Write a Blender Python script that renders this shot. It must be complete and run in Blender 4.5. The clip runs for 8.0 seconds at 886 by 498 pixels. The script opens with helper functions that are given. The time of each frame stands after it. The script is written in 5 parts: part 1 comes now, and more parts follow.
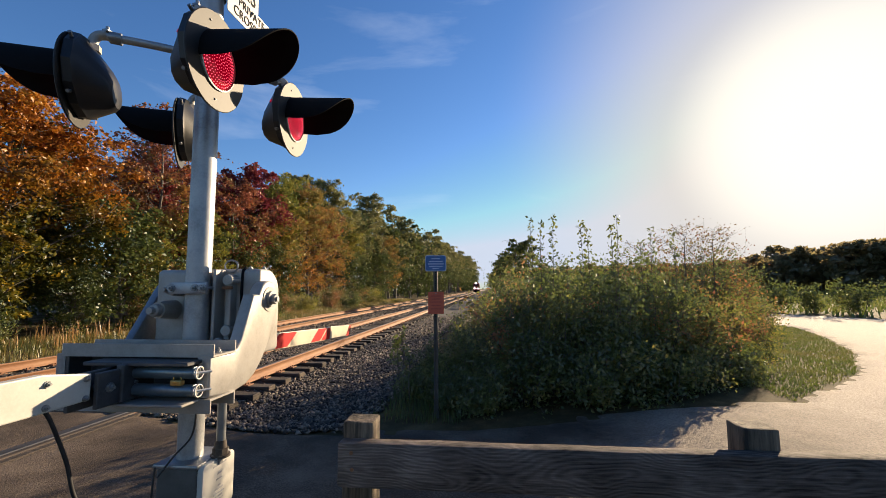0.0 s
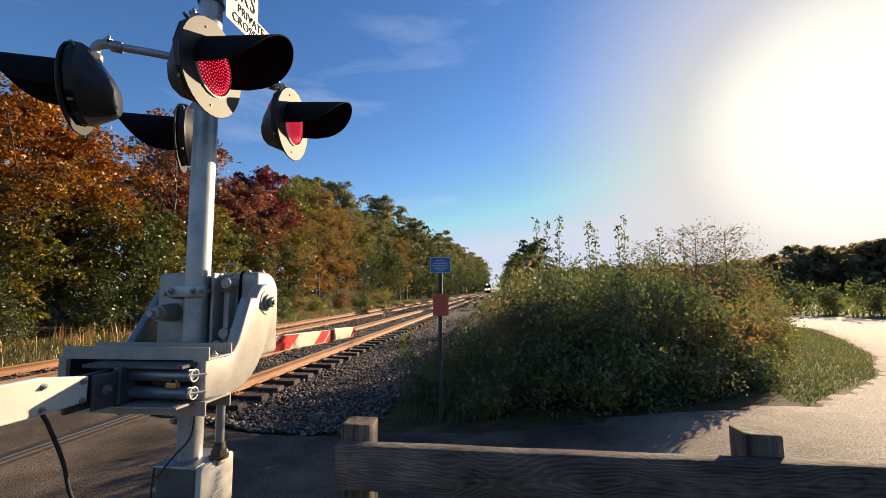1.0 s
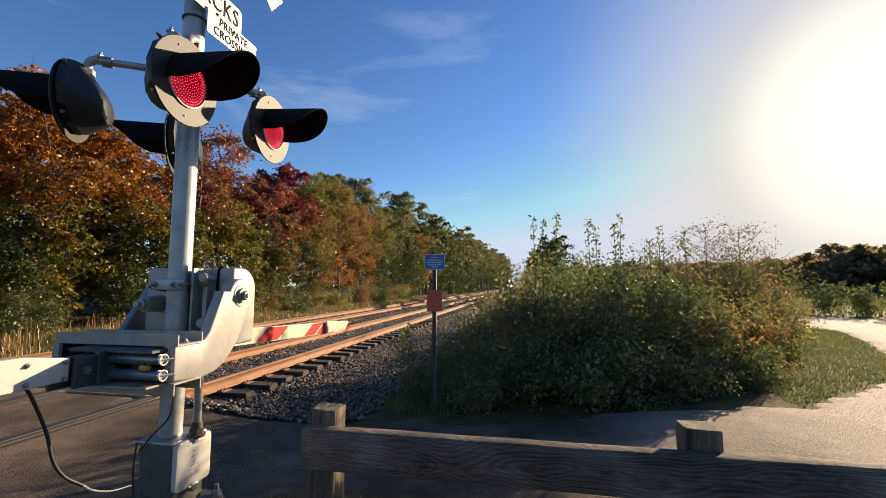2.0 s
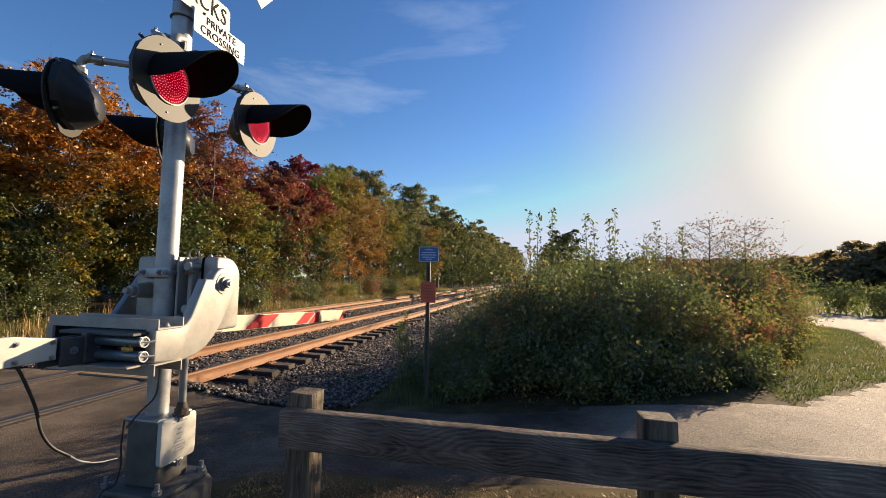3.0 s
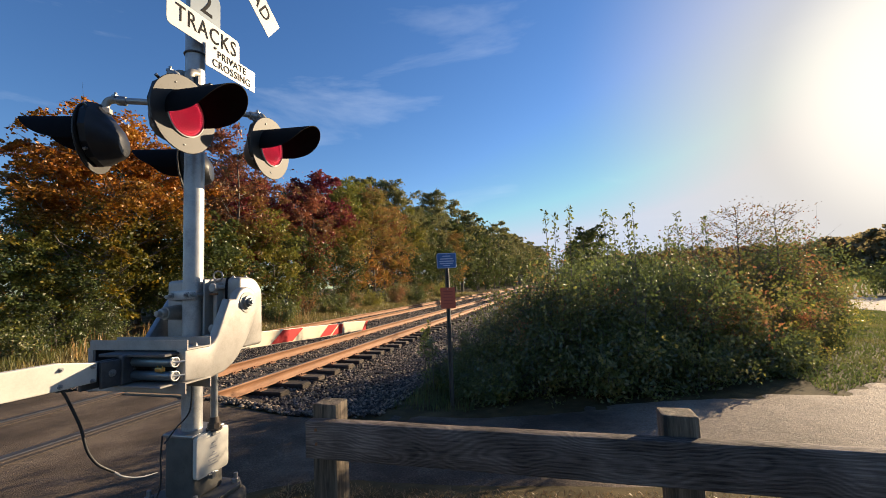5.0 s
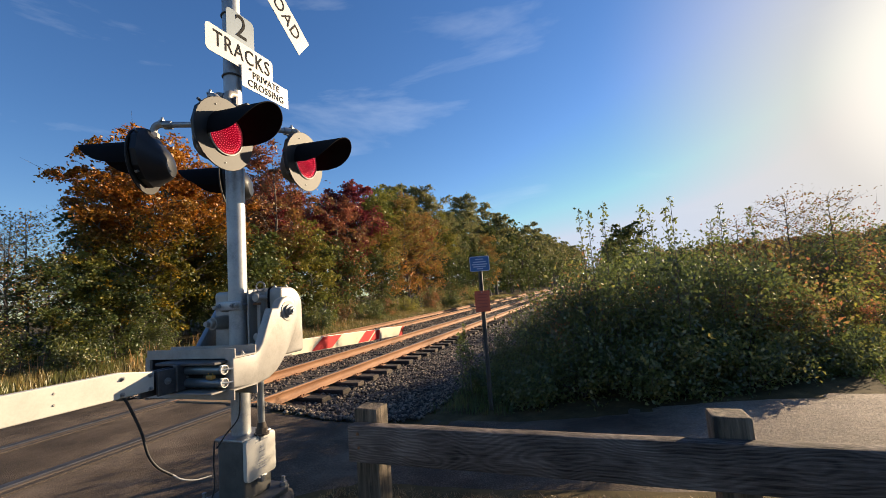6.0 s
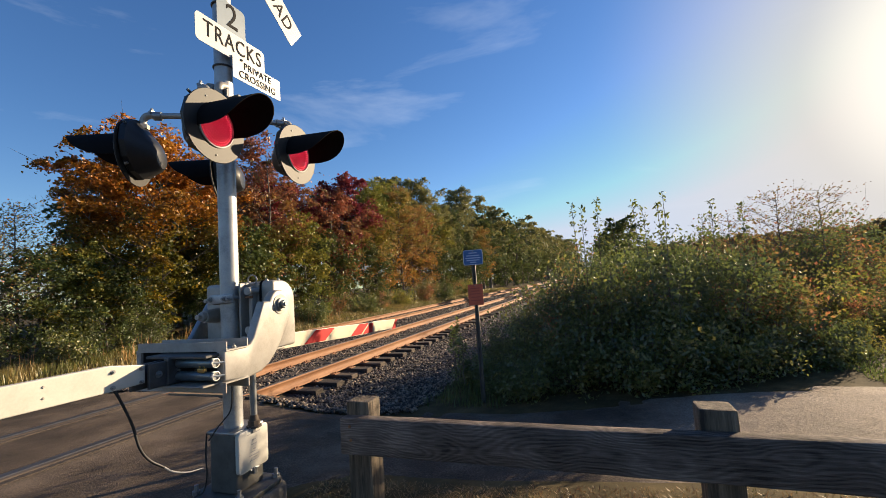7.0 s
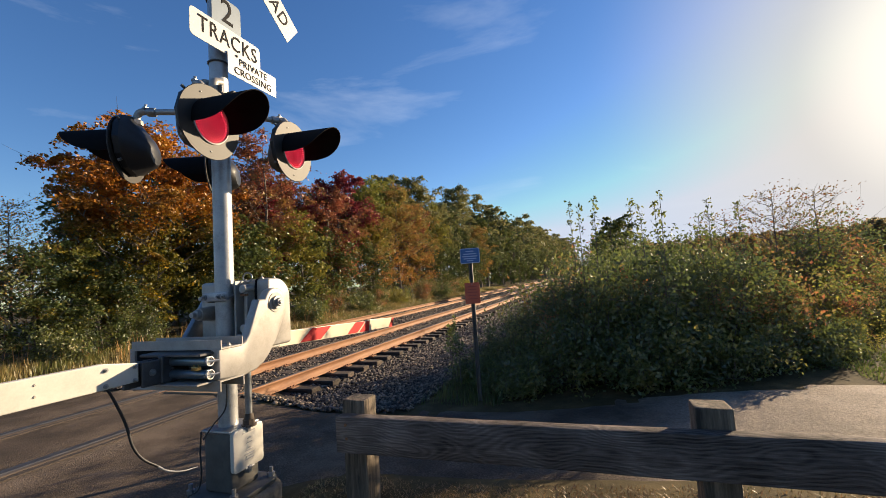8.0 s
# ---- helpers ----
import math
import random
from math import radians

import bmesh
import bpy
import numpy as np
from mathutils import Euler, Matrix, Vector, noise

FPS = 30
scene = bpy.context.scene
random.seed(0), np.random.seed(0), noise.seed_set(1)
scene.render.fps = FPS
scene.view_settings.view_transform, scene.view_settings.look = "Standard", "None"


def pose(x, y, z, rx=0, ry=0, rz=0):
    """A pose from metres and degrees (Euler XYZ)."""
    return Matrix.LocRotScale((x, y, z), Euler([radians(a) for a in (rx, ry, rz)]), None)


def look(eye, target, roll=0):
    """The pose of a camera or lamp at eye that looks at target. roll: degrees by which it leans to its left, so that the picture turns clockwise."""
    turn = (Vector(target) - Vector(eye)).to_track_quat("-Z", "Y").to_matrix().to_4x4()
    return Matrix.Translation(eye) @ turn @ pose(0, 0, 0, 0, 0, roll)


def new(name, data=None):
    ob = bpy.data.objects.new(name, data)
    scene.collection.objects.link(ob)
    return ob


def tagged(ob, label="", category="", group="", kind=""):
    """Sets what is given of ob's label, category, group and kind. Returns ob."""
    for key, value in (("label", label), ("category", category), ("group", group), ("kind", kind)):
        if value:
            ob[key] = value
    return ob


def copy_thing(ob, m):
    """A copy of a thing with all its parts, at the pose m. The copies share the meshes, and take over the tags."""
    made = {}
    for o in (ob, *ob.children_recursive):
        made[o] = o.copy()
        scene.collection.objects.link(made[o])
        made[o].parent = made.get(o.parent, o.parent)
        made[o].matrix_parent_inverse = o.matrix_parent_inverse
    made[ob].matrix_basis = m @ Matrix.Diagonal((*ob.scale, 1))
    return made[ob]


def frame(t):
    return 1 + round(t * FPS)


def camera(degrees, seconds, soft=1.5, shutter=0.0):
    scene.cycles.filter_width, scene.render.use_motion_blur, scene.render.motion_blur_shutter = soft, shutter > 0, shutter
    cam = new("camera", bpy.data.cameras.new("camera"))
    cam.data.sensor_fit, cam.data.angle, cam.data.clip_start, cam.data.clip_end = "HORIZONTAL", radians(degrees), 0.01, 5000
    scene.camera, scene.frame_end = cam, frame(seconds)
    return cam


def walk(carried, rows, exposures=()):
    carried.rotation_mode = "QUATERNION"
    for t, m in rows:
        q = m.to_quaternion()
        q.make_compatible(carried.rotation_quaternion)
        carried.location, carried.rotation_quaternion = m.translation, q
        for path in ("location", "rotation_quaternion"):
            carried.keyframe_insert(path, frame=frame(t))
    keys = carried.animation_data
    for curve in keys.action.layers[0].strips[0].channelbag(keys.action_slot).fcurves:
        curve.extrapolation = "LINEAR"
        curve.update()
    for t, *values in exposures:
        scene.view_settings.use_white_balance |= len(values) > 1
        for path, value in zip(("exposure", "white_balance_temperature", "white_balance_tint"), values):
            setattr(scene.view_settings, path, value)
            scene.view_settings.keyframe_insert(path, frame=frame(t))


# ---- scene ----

# camera and walk
cam = camera(93.4, 8.0, soft=0.85)
PATH = [
    (0.0, (0.019, 0.009, 1.493), (-0.165, 1.771, 1.664), -0.4),
    (0.5, (0.019, 0.01, 1.498), (-0.179, 1.77, 1.671), -0.6),
    (1.0, (0.096, 0.021, 1.501), (-0.135, 1.778, 1.677), -0.5),
    (1.5, (0.291, 0.012, 1.502), (0.016, 1.763, 1.67), -0.3),
    (1.7, (0.353, -0.02, 1.504), (0.056, 1.728, 1.668), -0.1),
    (2.8, (0.676, -0.075, 1.487), (0.298, 1.658, 1.625), 0.8),
    (3.0, (0.694, -0.085, 1.497), (0.314, 1.647, 1.625), 1.0),
    (3.5, (0.727, -0.12, 1.478), (0.335, 1.611, 1.62), 0.7),
    (4.0, (0.762, -0.117, 1.505), (0.36, 1.612, 1.649), 0.2),
    (4.2, (0.772, -0.115, 1.507), (0.360, 1.610, 1.655), -0.3),
    (5.3, (0.786, -0.121, 1.513), (0.264, 1.576, 1.656), -3.6),
    (5.5, (0.787, -0.125, 1.511), (0.222, 1.558, 1.651), -4.3),
    (6.0, (0.787, -0.130, 1.509), (0.181, 1.534, 1.682), -4.2),
    (6.5, (0.797, -0.13, 1.512), (0.2, 1.538, 1.677), -4.0),
    (7.0, (0.802, -0.13, 1.514), (0.214, 1.545, 1.656), -4.0),
    (7.5, (0.800, -0.122, 1.508), (0.219, 1.556, 1.645), -4.0),
    (8.0, (0.802, -0.118, 1.511), (0.225, 1.56, 1.646), -3.9),
]
walk(cam, [(t, look(e, g, r)) for t, e, g, r in PATH])

# sky, sun, exposure
SUN = Vector((0.600, 0.755, 0.272)).normalized()
ELEV, AZIM = math.asin(SUN.z), math.atan2(SUN.x, SUN.y)
world = bpy.data.worlds.new("world")
scene.world = world
world.use_nodes = True


def node(tree, kind, **values):
    n = tree.nodes.new(kind)
    for key, value in values.items():
        n.inputs[key.replace("_", " ")].default_value = value
    return n


def build_world(tree):
    link = tree.links.new
    tree.nodes.clear()
    out = tree.nodes.new("ShaderNodeOutputWorld")
    back = node(tree, "ShaderNodeBackground", Strength=0.062)
    sky = tree.nodes.new("ShaderNodeTexSky")
    sky.sky_type, sky.sun_disc = "NISHITA", False
    sky.sun_elevation, sky.sun_rotation = ELEV, AZIM
    sky.air_density, sky.dust_density, sky.ozone_density = 1.0, 0.15, 3.0
    # thin cirrus streaks
    co = tree.nodes.new("ShaderNodeTexCoord")
    warp = node(tree, "ShaderNodeMapping")
    warp.inputs["Scale"].default_value = (0.8, 1.5, 4.2)
    warp.inputs["Rotation"].default_value = (0.25, 0.2, 0.5)
    link(co.outputs["Generated"], warp.inputs["Vector"])
    wisps = node(tree, "ShaderNodeTexNoise", Scale=2.1, Detail=6.0, Roughness=0.55, Distortion=0.35)
    link(warp.outputs[0], wisps.inputs["Vector"])
    ramp = tree.nodes.new("ShaderNodeValToRGB")
    ramp.color_ramp.elements[0].position, ramp.color_ramp.elements[1].position = 0.57, 0.90
    link(wisps.outputs["Fac"], ramp.inputs[0])
    thin = tree.nodes.new("ShaderNodeMath")
    thin.operation = "MULTIPLY"
    thin.inputs[1].default_value = 0.36
    link(ramp.outputs[0], thin.inputs[0])
    # bright haze round the sun
    dot = tree.nodes.new("ShaderNodeVectorMath")
    dot.operation = "DOT_PRODUCT"
    dot.inputs[1].default_value = SUN
    link(co.outputs["Generated"], dot.inputs[0])
    near = node(tree, "ShaderNodeMapRange")
    near.inputs["From Min"].default_value, near.inputs["From Max"].default_value = 0.80, 1.0
    link(dot.outputs["Value"], near.inputs["Value"])
    power = tree.nodes.new("ShaderNodeMath")
    power.operation = "POWER"
    power.inputs[1].default_value = 2.2
    link(near.outputs[0], power.inputs[0])
    cloud = tree.nodes.new("ShaderNodeMix")
    cloud.data_type = "RGBA"
    cloud.inputs["B"].default_value = (7.5, 8.0, 8.8, 1)
    link(thin.outputs[0], cloud.inputs["Factor"])
    rich = node(tree, "ShaderNodeHueSaturation", Hue=0.510, Saturation=1.18, Value=1.21)
    link(sky.outputs[0], rich.inputs["Color"])
    even = tree.nodes.new("ShaderNodeMix")
    even.data_type, even.blend_type = "RGBA", "DARKEN"
    even.inputs["Factor"].default_value = 1.0
    even.inputs["B"].default_value = (4.5, 5.0, 6.0, 1)
    link(rich.outputs[0], even.inputs["A"])
    link(even.outputs["Result"], cloud.inputs["A"])
    glow = tree.nodes.new("ShaderNodeMix")
    glow.data_type = "RGBA"
    glow.inputs["B"].default_value = (5.8, 5.15, 4.3, 1)
    link(power.outputs[0], glow.inputs["Factor"])
    link(cloud.outputs["Result"], glow.inputs["A"])
    # the dazzling core of the haze
    core = node(tree, "ShaderNodeMapRange")
    core.interpolation_type = "SMOOTHSTEP"
    core.inputs["From Min"].default_value, core.inputs["From Max"].default_value = 0.962, 1.0
    link(dot.outputs["Value"], core.inputs["Value"])
    dazzle = tree.nodes.new("ShaderNodeMix")
    dazzle.data_type, dazzle.blend_type = "RGBA", "ADD"
    dazzle.inputs["B"].default_value = (3.0, 2.9, 2.6, 1)
    link(core.outputs[0], dazzle.inputs["Factor"])
    link(glow.outputs["Result"], dazzle.inputs["A"])
    link(dazzle.outputs["Result"], back.inputs["Color"])
    link(back.outputs[0], out.inputs[0])


build_world(world.node_tree)
sun = new("sun", bpy.data.lights.new("sun", "SUN"))
sun.data.energy, sun.data.angle, sun.data.color = 5.0, radians(0.6), (1.0, 0.77, 0.50)
sun.matrix_world = look(SUN * 50, (0, 0, 0))
scene.view_settings.exposure = 1.22

# materials


def material(name, colours, scale=6.0, rough=0.7, metal=0.0, bump=0.15, fine=60.0, stretch=(1, 1, 1), island=False, spread=0.1, spec=0.5, stains=None, grain=0.35):
    """Two scales of noise over a ramp of colours, with relief."""
    mat = bpy.data.materials.new(name)
    mat.use_nodes = True
    tree = mat.node_tree
    link = tree.links.new
    bsdf = tree.nodes["Principled BSDF"]
    bsdf.inputs["Roughness"].default_value, bsdf.inputs["Metallic"].default_value = rough, metal
    bsdf.inputs["Specular IOR Level"].default_value = spec
    co = tree.nodes.new("ShaderNodeTexCoord")
    mp = tree.nodes.new("ShaderNodeMapping")
    mp.inputs["Scale"].default_value = stretch
    link(co.outputs["Object"], mp.inputs["Vector"])
    big = node(tree, "ShaderNodeTexNoise", Scale=scale, Detail=6.0, Roughness=0.6)
    small = node(tree, "ShaderNodeTexNoise", Scale=fine, Detail=4.0, Roughness=0.7)
    link(mp.outputs[0], big.inputs["Vector"])
    link(mp.outputs[0], small.inputs["Vector"])
    mix = tree.nodes.new("ShaderNodeMath")
    mix.operation = "MULTIPLY_ADD"
    mix.inputs[1].default_value, mix.inputs[2].default_value = grain, -0.49 * grain
    link(small.outputs["Fac"], mix.inputs[0])
    add = tree.nodes.new("ShaderNodeMath")
    link(big.outputs["Fac"], add.inputs[0])
    link(mix.outputs[0], add.inputs[1])
    last = add
    if island:
        info = tree.nodes.new("ShaderNodeNewGeometry") if island == "island" else tree.nodes.new("ShaderNodeObjectInfo")
        shift = tree.nodes.new("ShaderNodeMath")
        shift.operation = "MULTIPLY_ADD"
        shift.inputs[1].default_value = spread * 2
        sub = tree.nodes.new("ShaderNodeMath")
        sub.operation = "SUBTRACT"
        sub.inputs[1].default_value = spread
        link(info.outputs["Random Per Island" if island == "island" else "Random"], shift.inputs[0])
        link(add.outputs[0], shift.inputs[2])
        link(shift.outputs[0], sub.inputs[0])
        last = sub
    ramp = tree.nodes.new("ShaderNodeValToRGB")
    els = ramp.color_ramp.elements
    while len(els) < len(colours):
        els.new(0.5)
    for i, c in enumerate(colours):
        els[i].position = 0.28 + 0.44 * i / max(1, len(colours) - 1)
        els[i].color = (*c, 1)
    link(last.outputs[0], ramp.inputs[0])
    colour = ramp.outputs[0]
    if stains:
        st = node(tree, "ShaderNodeTexNoise", Scale=stains[1], Detail=8.0, Roughness=0.65)
        link(mp.outputs[0], st.inputs["Vector"])
        sr = tree.nodes.new("ShaderNodeValToRGB")
        sr.color_ramp.elements[0].position, sr.color_ramp.elements[1].position = stains[2], stains[2] + 0.12
        link(st.outputs["Fac"], sr.inputs[0])
        sm = tree.nodes.new("ShaderNodeMix")
        sm.data_type = "RGBA"
        sm.inputs["B"].default_value = (*stains[0], 1)
        link(sr.outputs[0], sm.inputs["Factor"])
        link(colour, sm.inputs["A"])
        colour = sm.outputs["Result"]
    link(colour, bsdf.inputs["Base Color"])
    if bump:
        bp = node(tree, "ShaderNodeBump", Strength=bump, Distance=0.02)
        link(last.outputs[0], bp.inputs["Height"])
        link(bp.outputs[0], bsdf.inputs["Normal"])
    return mat


def timber_material(name, colours, centre):
    """Sawn timber along x: wavering growth rings cut by the faces, fine fibres, dark water stains."""
    mat = bpy.data.materials.new(name)
    mat.use_nodes = True
    tree = mat.node_tree
    link = tree.links.new
    bsdf = tree.nodes["Principled BSDF"]
    bsdf.inputs["Roughness"].default_value = 0.85
    bsdf.inputs["Specular IOR Level"].default_value = 0.25
    co = tree.nodes.new("ShaderNodeTexCoord")
    mp = tree.nodes.new("ShaderNodeMapping")
    mp.inputs["Location"].default_value = centre
    link(co.outputs["Object"], mp.inputs["Vector"])
    soft = tree.nodes.new("ShaderNodeMapping")
    soft.inputs["Scale"].default_value = (1.5, 2.5, 2.5)
    link(co.outputs["Object"], soft.inputs["Vector"])
    sway = node(tree, "ShaderNodeTexNoise", Scale=1.0, Detail=2.0)
    link(soft.outputs[0], sway.inputs["Vector"])
    off = tree.nodes.new("ShaderNodeVectorMath")
    off.operation = "MULTIPLY_ADD"
    off.inputs[1].default_value, off.inputs[2].default_value = (0.3, 0.3, 0.3), (-0.15, -0.15, -0.15)
    link(sway.outputs["Color"], off.inputs[0])
    bent = tree.nodes.new("ShaderNodeVectorMath")
    link(mp.outputs[0], bent.inputs[0])
    link(off.outputs[0], bent.inputs[1])
    rings = node(tree, "ShaderNodeTexWave", Scale=20.0, Distortion=1.6, Detail=3.0)
    rings.wave_type, rings.rings_direction = "RINGS", "X"
    link(bent.outputs[0], rings.inputs["Vector"])
    thin = tree.nodes.new("ShaderNodeMapping")
    thin.inputs["Scale"].default_value = (2.0, 60, 60)
    link(co.outputs["Object"], thin.inputs["Vector"])
    fibre = node(tree, "ShaderNodeTexNoise", Scale=2.0, Detail=5.0, Roughness=0.7)
    link(thin.outputs[0], fibre.inputs["Vector"])
    blotch = node(tree, "ShaderNodeTexNoise", Scale=2.4, Detail=5.0)
    link(co.outputs["Object"], blotch.inputs["Vector"])
    one = tree.nodes.new("ShaderNodeMath")
    one.operation = "MULTIPLY_ADD"
    one.inputs[1].default_value = 0.10
    link(rings.outputs["Fac"], one.inputs[0])
    two = tree.nodes.new("ShaderNodeMath")
    two.operation = "MULTIPLY_ADD"
    two.inputs[1].default_value, two.inputs[2].default_value = 0.62, -0.22
    link(fibre.outputs["Fac"], two.inputs[0])
    link(two.outputs[0], one.inputs[2])
    tot = tree.nodes.new("ShaderNodeMath")
    tot.operation = "MULTIPLY_ADD"
    tot.inputs[1].default_value = 0.75
    link(blotch.outputs["Fac"], tot.inputs[0])
    link(one.outputs[0], tot.inputs[2])
    ramp = tree.nodes.new("ShaderNodeValToRGB")
    els = ramp.color_ramp.elements
    els.new(0.5)
    for i, c in enumerate(colours):
        els[i].position = (0.30, 0.55, 0.85)[i]
        els[i].color = (*c, 1)
    link(tot.outputs[0], ramp.inputs[0])
    link(ramp.outputs[0], bsdf.inputs["Base Color"])
    bp = node(tree, "ShaderNodeBump", Strength=0.7, Distance=0.012)
    link(one.outputs[0], bp.inputs["Height"])
    link(bp.outputs[0], bsdf.inputs["Normal"])
    return mat


def leaf_material(name, low, high, split=None, gloss=0.07, through_light=0.36):
    """Leaves whose colour varies from leaf to leaf; with split, low and high colours part at that height of the plant."""
    mat = bpy.data.materials.new(name)
    mat.use_nodes = True
    tree = mat.node_tree
    link = tree.links.new
    tree.nodes.clear()
    out = tree.nodes.new("ShaderNodeOutputMaterial")
    geo = tree.nodes.new("ShaderNodeNewGeometry")

    def ramp_of(colours):
        ramp = tree.nodes.new("ShaderNodeValToRGB")
        els = ramp.color_ramp.elements
        while len(els) < len(colours):
            els.new(0.5)
        for i, c in enumerate(colours):
            els[i].position = i / (len(colours) - 1)
            els[i].color = (*c, 1)
        link(vary.outputs[0], ramp.inputs[0])
        return ramp.outputs[0]

    place_of = tree.nodes.new("ShaderNodeTexCoord")
    patch = node(tree, "ShaderNodeTexNoise", Scale=1.1, Detail=3.0)
    link(place_of.outputs["Object"], patch.inputs["Vector"])
    spread = node(tree, "ShaderNodeMapRange")
    spread.inputs["From Min"].default_value, spread.inputs["From Max"].default_value = 0.34, 0.66
    spread.inputs["To Max"].default_value = 0.65
    link(patch.outputs["Fac"], spread.inputs["Value"])
    vary = tree.nodes.new("ShaderNodeMath")
    vary.operation = "MULTIPLY_ADD"
    vary.inputs[1].default_value = 0.35
    link(geo.outputs["Random Per Island"], vary.inputs[0])
    link(spread.outputs[0], vary.inputs[2])

    colour = ramp_of(low)
    if split:
        co = tree.nodes.new("ShaderNodeTexCoord")
        xyz = tree.nodes.new("ShaderNodeSeparateXYZ")
        link(co.outputs["Object"], xyz.inputs[0])
        ns = node(tree, "ShaderNodeTexNoise", Scale=0.7, Detail=3.0)
        link(co.outputs["Object"], ns.inputs["Vector"])
        wob = tree.nodes.new("ShaderNodeMath")
        wob.operation = "MULTIPLY_ADD"
        wob.inputs[1].default_value = split[1] * 5
        link(ns.outputs["Fac"], wob.inputs[0])
        link(xyz.outputs["Z"], wob.inputs[2])
        rng = node(tree, "ShaderNodeMapRange")
        mid = split[0] + split[1] * 2.5
        rng.inputs["From Min"].default_value, rng.inputs["From Max"].default_value = mid - split[1], mid + split[1]
        link(wob.outputs[0], rng.inputs["Value"])
        mix = tree.nodes.new("ShaderNodeMix")
        mix.data_type = "RGBA"
        link(rng.outputs[0], mix.inputs["Factor"])
        link(colour, mix.inputs["A"])
        link(ramp_of(high), mix.inputs["B"])
        colour = mix.outputs["Result"]
    dif = node(tree, "ShaderNodeBsdfDiffuse")
    tra = node(tree, "ShaderNodeBsdfTranslucent")
    glo = node(tree, "ShaderNodeBsdfGlossy", Roughness=0.42)
    link(colour, dif.inputs["Color"])
    link(colour, tra.inputs["Color"])
    m1, m2 = node(tree, "ShaderNodeMixShader", Fac=through_light), node(tree, "ShaderNodeMixShader", Fac=gloss * 0.5)
    link(dif.outputs[0], m1.inputs[1])
    link(tra.outputs[0], m1.inputs[2])
    link(m1.outputs[0], m2.inputs[1])
    link(glo.outputs[0], m2.inputs[2])
    link(m2.outputs[0], out.inputs[0])
    return mat


GALV = material("galvanised_steel", [(0.234, 0.243, 0.252), (0.360, 0.369, 0.378), (0.450, 0.450, 0.450)], 7, 0.48, 0.55, 0.05, 90, stains=((0.225, 0.198, 0.171), 5.0, 0.66))
ALU = material("cast_aluminium", [(0.238, 0.226, 0.205), (0.312, 0.295, 0.271), (0.361, 0.344, 0.320)], 9, 0.5, 0.25, 0.06, 120, stains=((0.295, 0.271, 0.238), 7.0, 0.66))
BOXGREY = material("grey_box_paint", [(0.055, 0.052, 0.049), (0.080, 0.078, 0.071), (0.101, 0.097, 0.088)], 8, 0.6, 0.1, 0.1, 90, stains=((0.029, 0.025, 0.021), 9.0, 0.6))
STEEL = material("grey_steel", [(0.20, 0.21, 0.22), (0.32, 0.33, 0.34)], 14, 0.42, 0.7, 0.06, 120, stains=((0.16, 0.10, 0.06), 16.0, 0.68))
DARKSTEEL = material("dark_steel", [(0.05, 0.052, 0.056), (0.10, 0.10, 0.105)], 12, 0.5, 0.5, 0.08, 100)
CYL = material("blue_grey_sleeve", [(0.10, 0.14, 0.17), (0.17, 0.22, 0.25)], 12, 0.35, 0.6, 0.03, 100)
BRASS = material("brass", [(0.45, 0.30, 0.10), (0.6, 0.42, 0.16)], 20, 0.35, 0.9, 0.02)
BLACK = material("black_paint", [(0.004, 0.0045, 0.006), (0.008, 0.009, 0.011)], 5, 0.85, 0.0, 0.04, 90, spec=0.12)
BLACKGLOSS = material("black_housing", [(0.008, 0.009, 0.012), (0.016, 0.018, 0.022)], 8, 0.42, 0.0, 0.04, 120, spec=0.4)
DISC = material("weathered_black_disc", [(0.010, 0.0095, 0.009), (0.018, 0.017, 0.016)], 6, 0.60, 0.0, 0.02, 110, spec=0.55)
WHITE = material("white_paint", [(0.400, 0.384, 0.344), (0.480, 0.464, 0.416), (0.528, 0.512, 0.464)], 5, 0.45, 0.0, 0.03, 90, stains=((0.416, 0.392, 0.352), 9.0, 0.68))
SIGNWHITE = material("sign_white", [(0.464, 0.464, 0.468), (0.528, 0.528, 0.528)], 3, 0.4, 0.0, 0.0, 40)
SIGNSHADE = material("shaded_sign", [(0.14, 0.175, 0.21), (0.17, 0.21, 0.25)], 4, 0.4, 0.2, 0.0, 60)
INK = material("black_ink", [(0.008, 0.008, 0.009), (0.014, 0.014, 0.015)], 9, 0.7, 0, 0, spec=0.1)
GREYINK = material("faded_print", [(0.22, 0.22, 0.23), (0.34, 0.34, 0.34)], 30, 0.6, 0, 0)
BLUE = material("blue_sign", [(0.02, 0.09, 0.27), (0.03, 0.12, 0.33)], 4, 0.4, 0, 0.0)
PALEBLUE = material("pale_print", [(0.30, 0.40, 0.58), (0.36, 0.46, 0.62)], 9, 0.5, 0, 0)
REDSIGN = material("faded_red_sign", [(0.42, 0.075, 0.035), (0.50, 0.10, 0.05)], 6, 0.5, 0, 0.0, 40)
REDPRINT = material("red_print", [(0.30, 0.05, 0.03), (0.34, 0.06, 0.04)], 9, 0.5, 0, 0)
STRIPE = material("red_stripe", [(0.42, 0.015, 0.018), (0.55, 0.025, 0.025)], 9, 0.35, 0, 0.0, 80)
CREAM = material("cream_stripe", [(0.528, 0.464, 0.336), (0.608, 0.544, 0.416)], 6, 0.4, 0, 0.0, 80, stains=((0.400, 0.288, 0.176), 8.0, 0.68))
RUST = material("rusty_rail", [(0.128, 0.060, 0.028), (0.224, 0.104, 0.048), (0.272, 0.144, 0.072)], 6, 0.75, 0.1, 0.12, 70, (1, 0.2, 1))
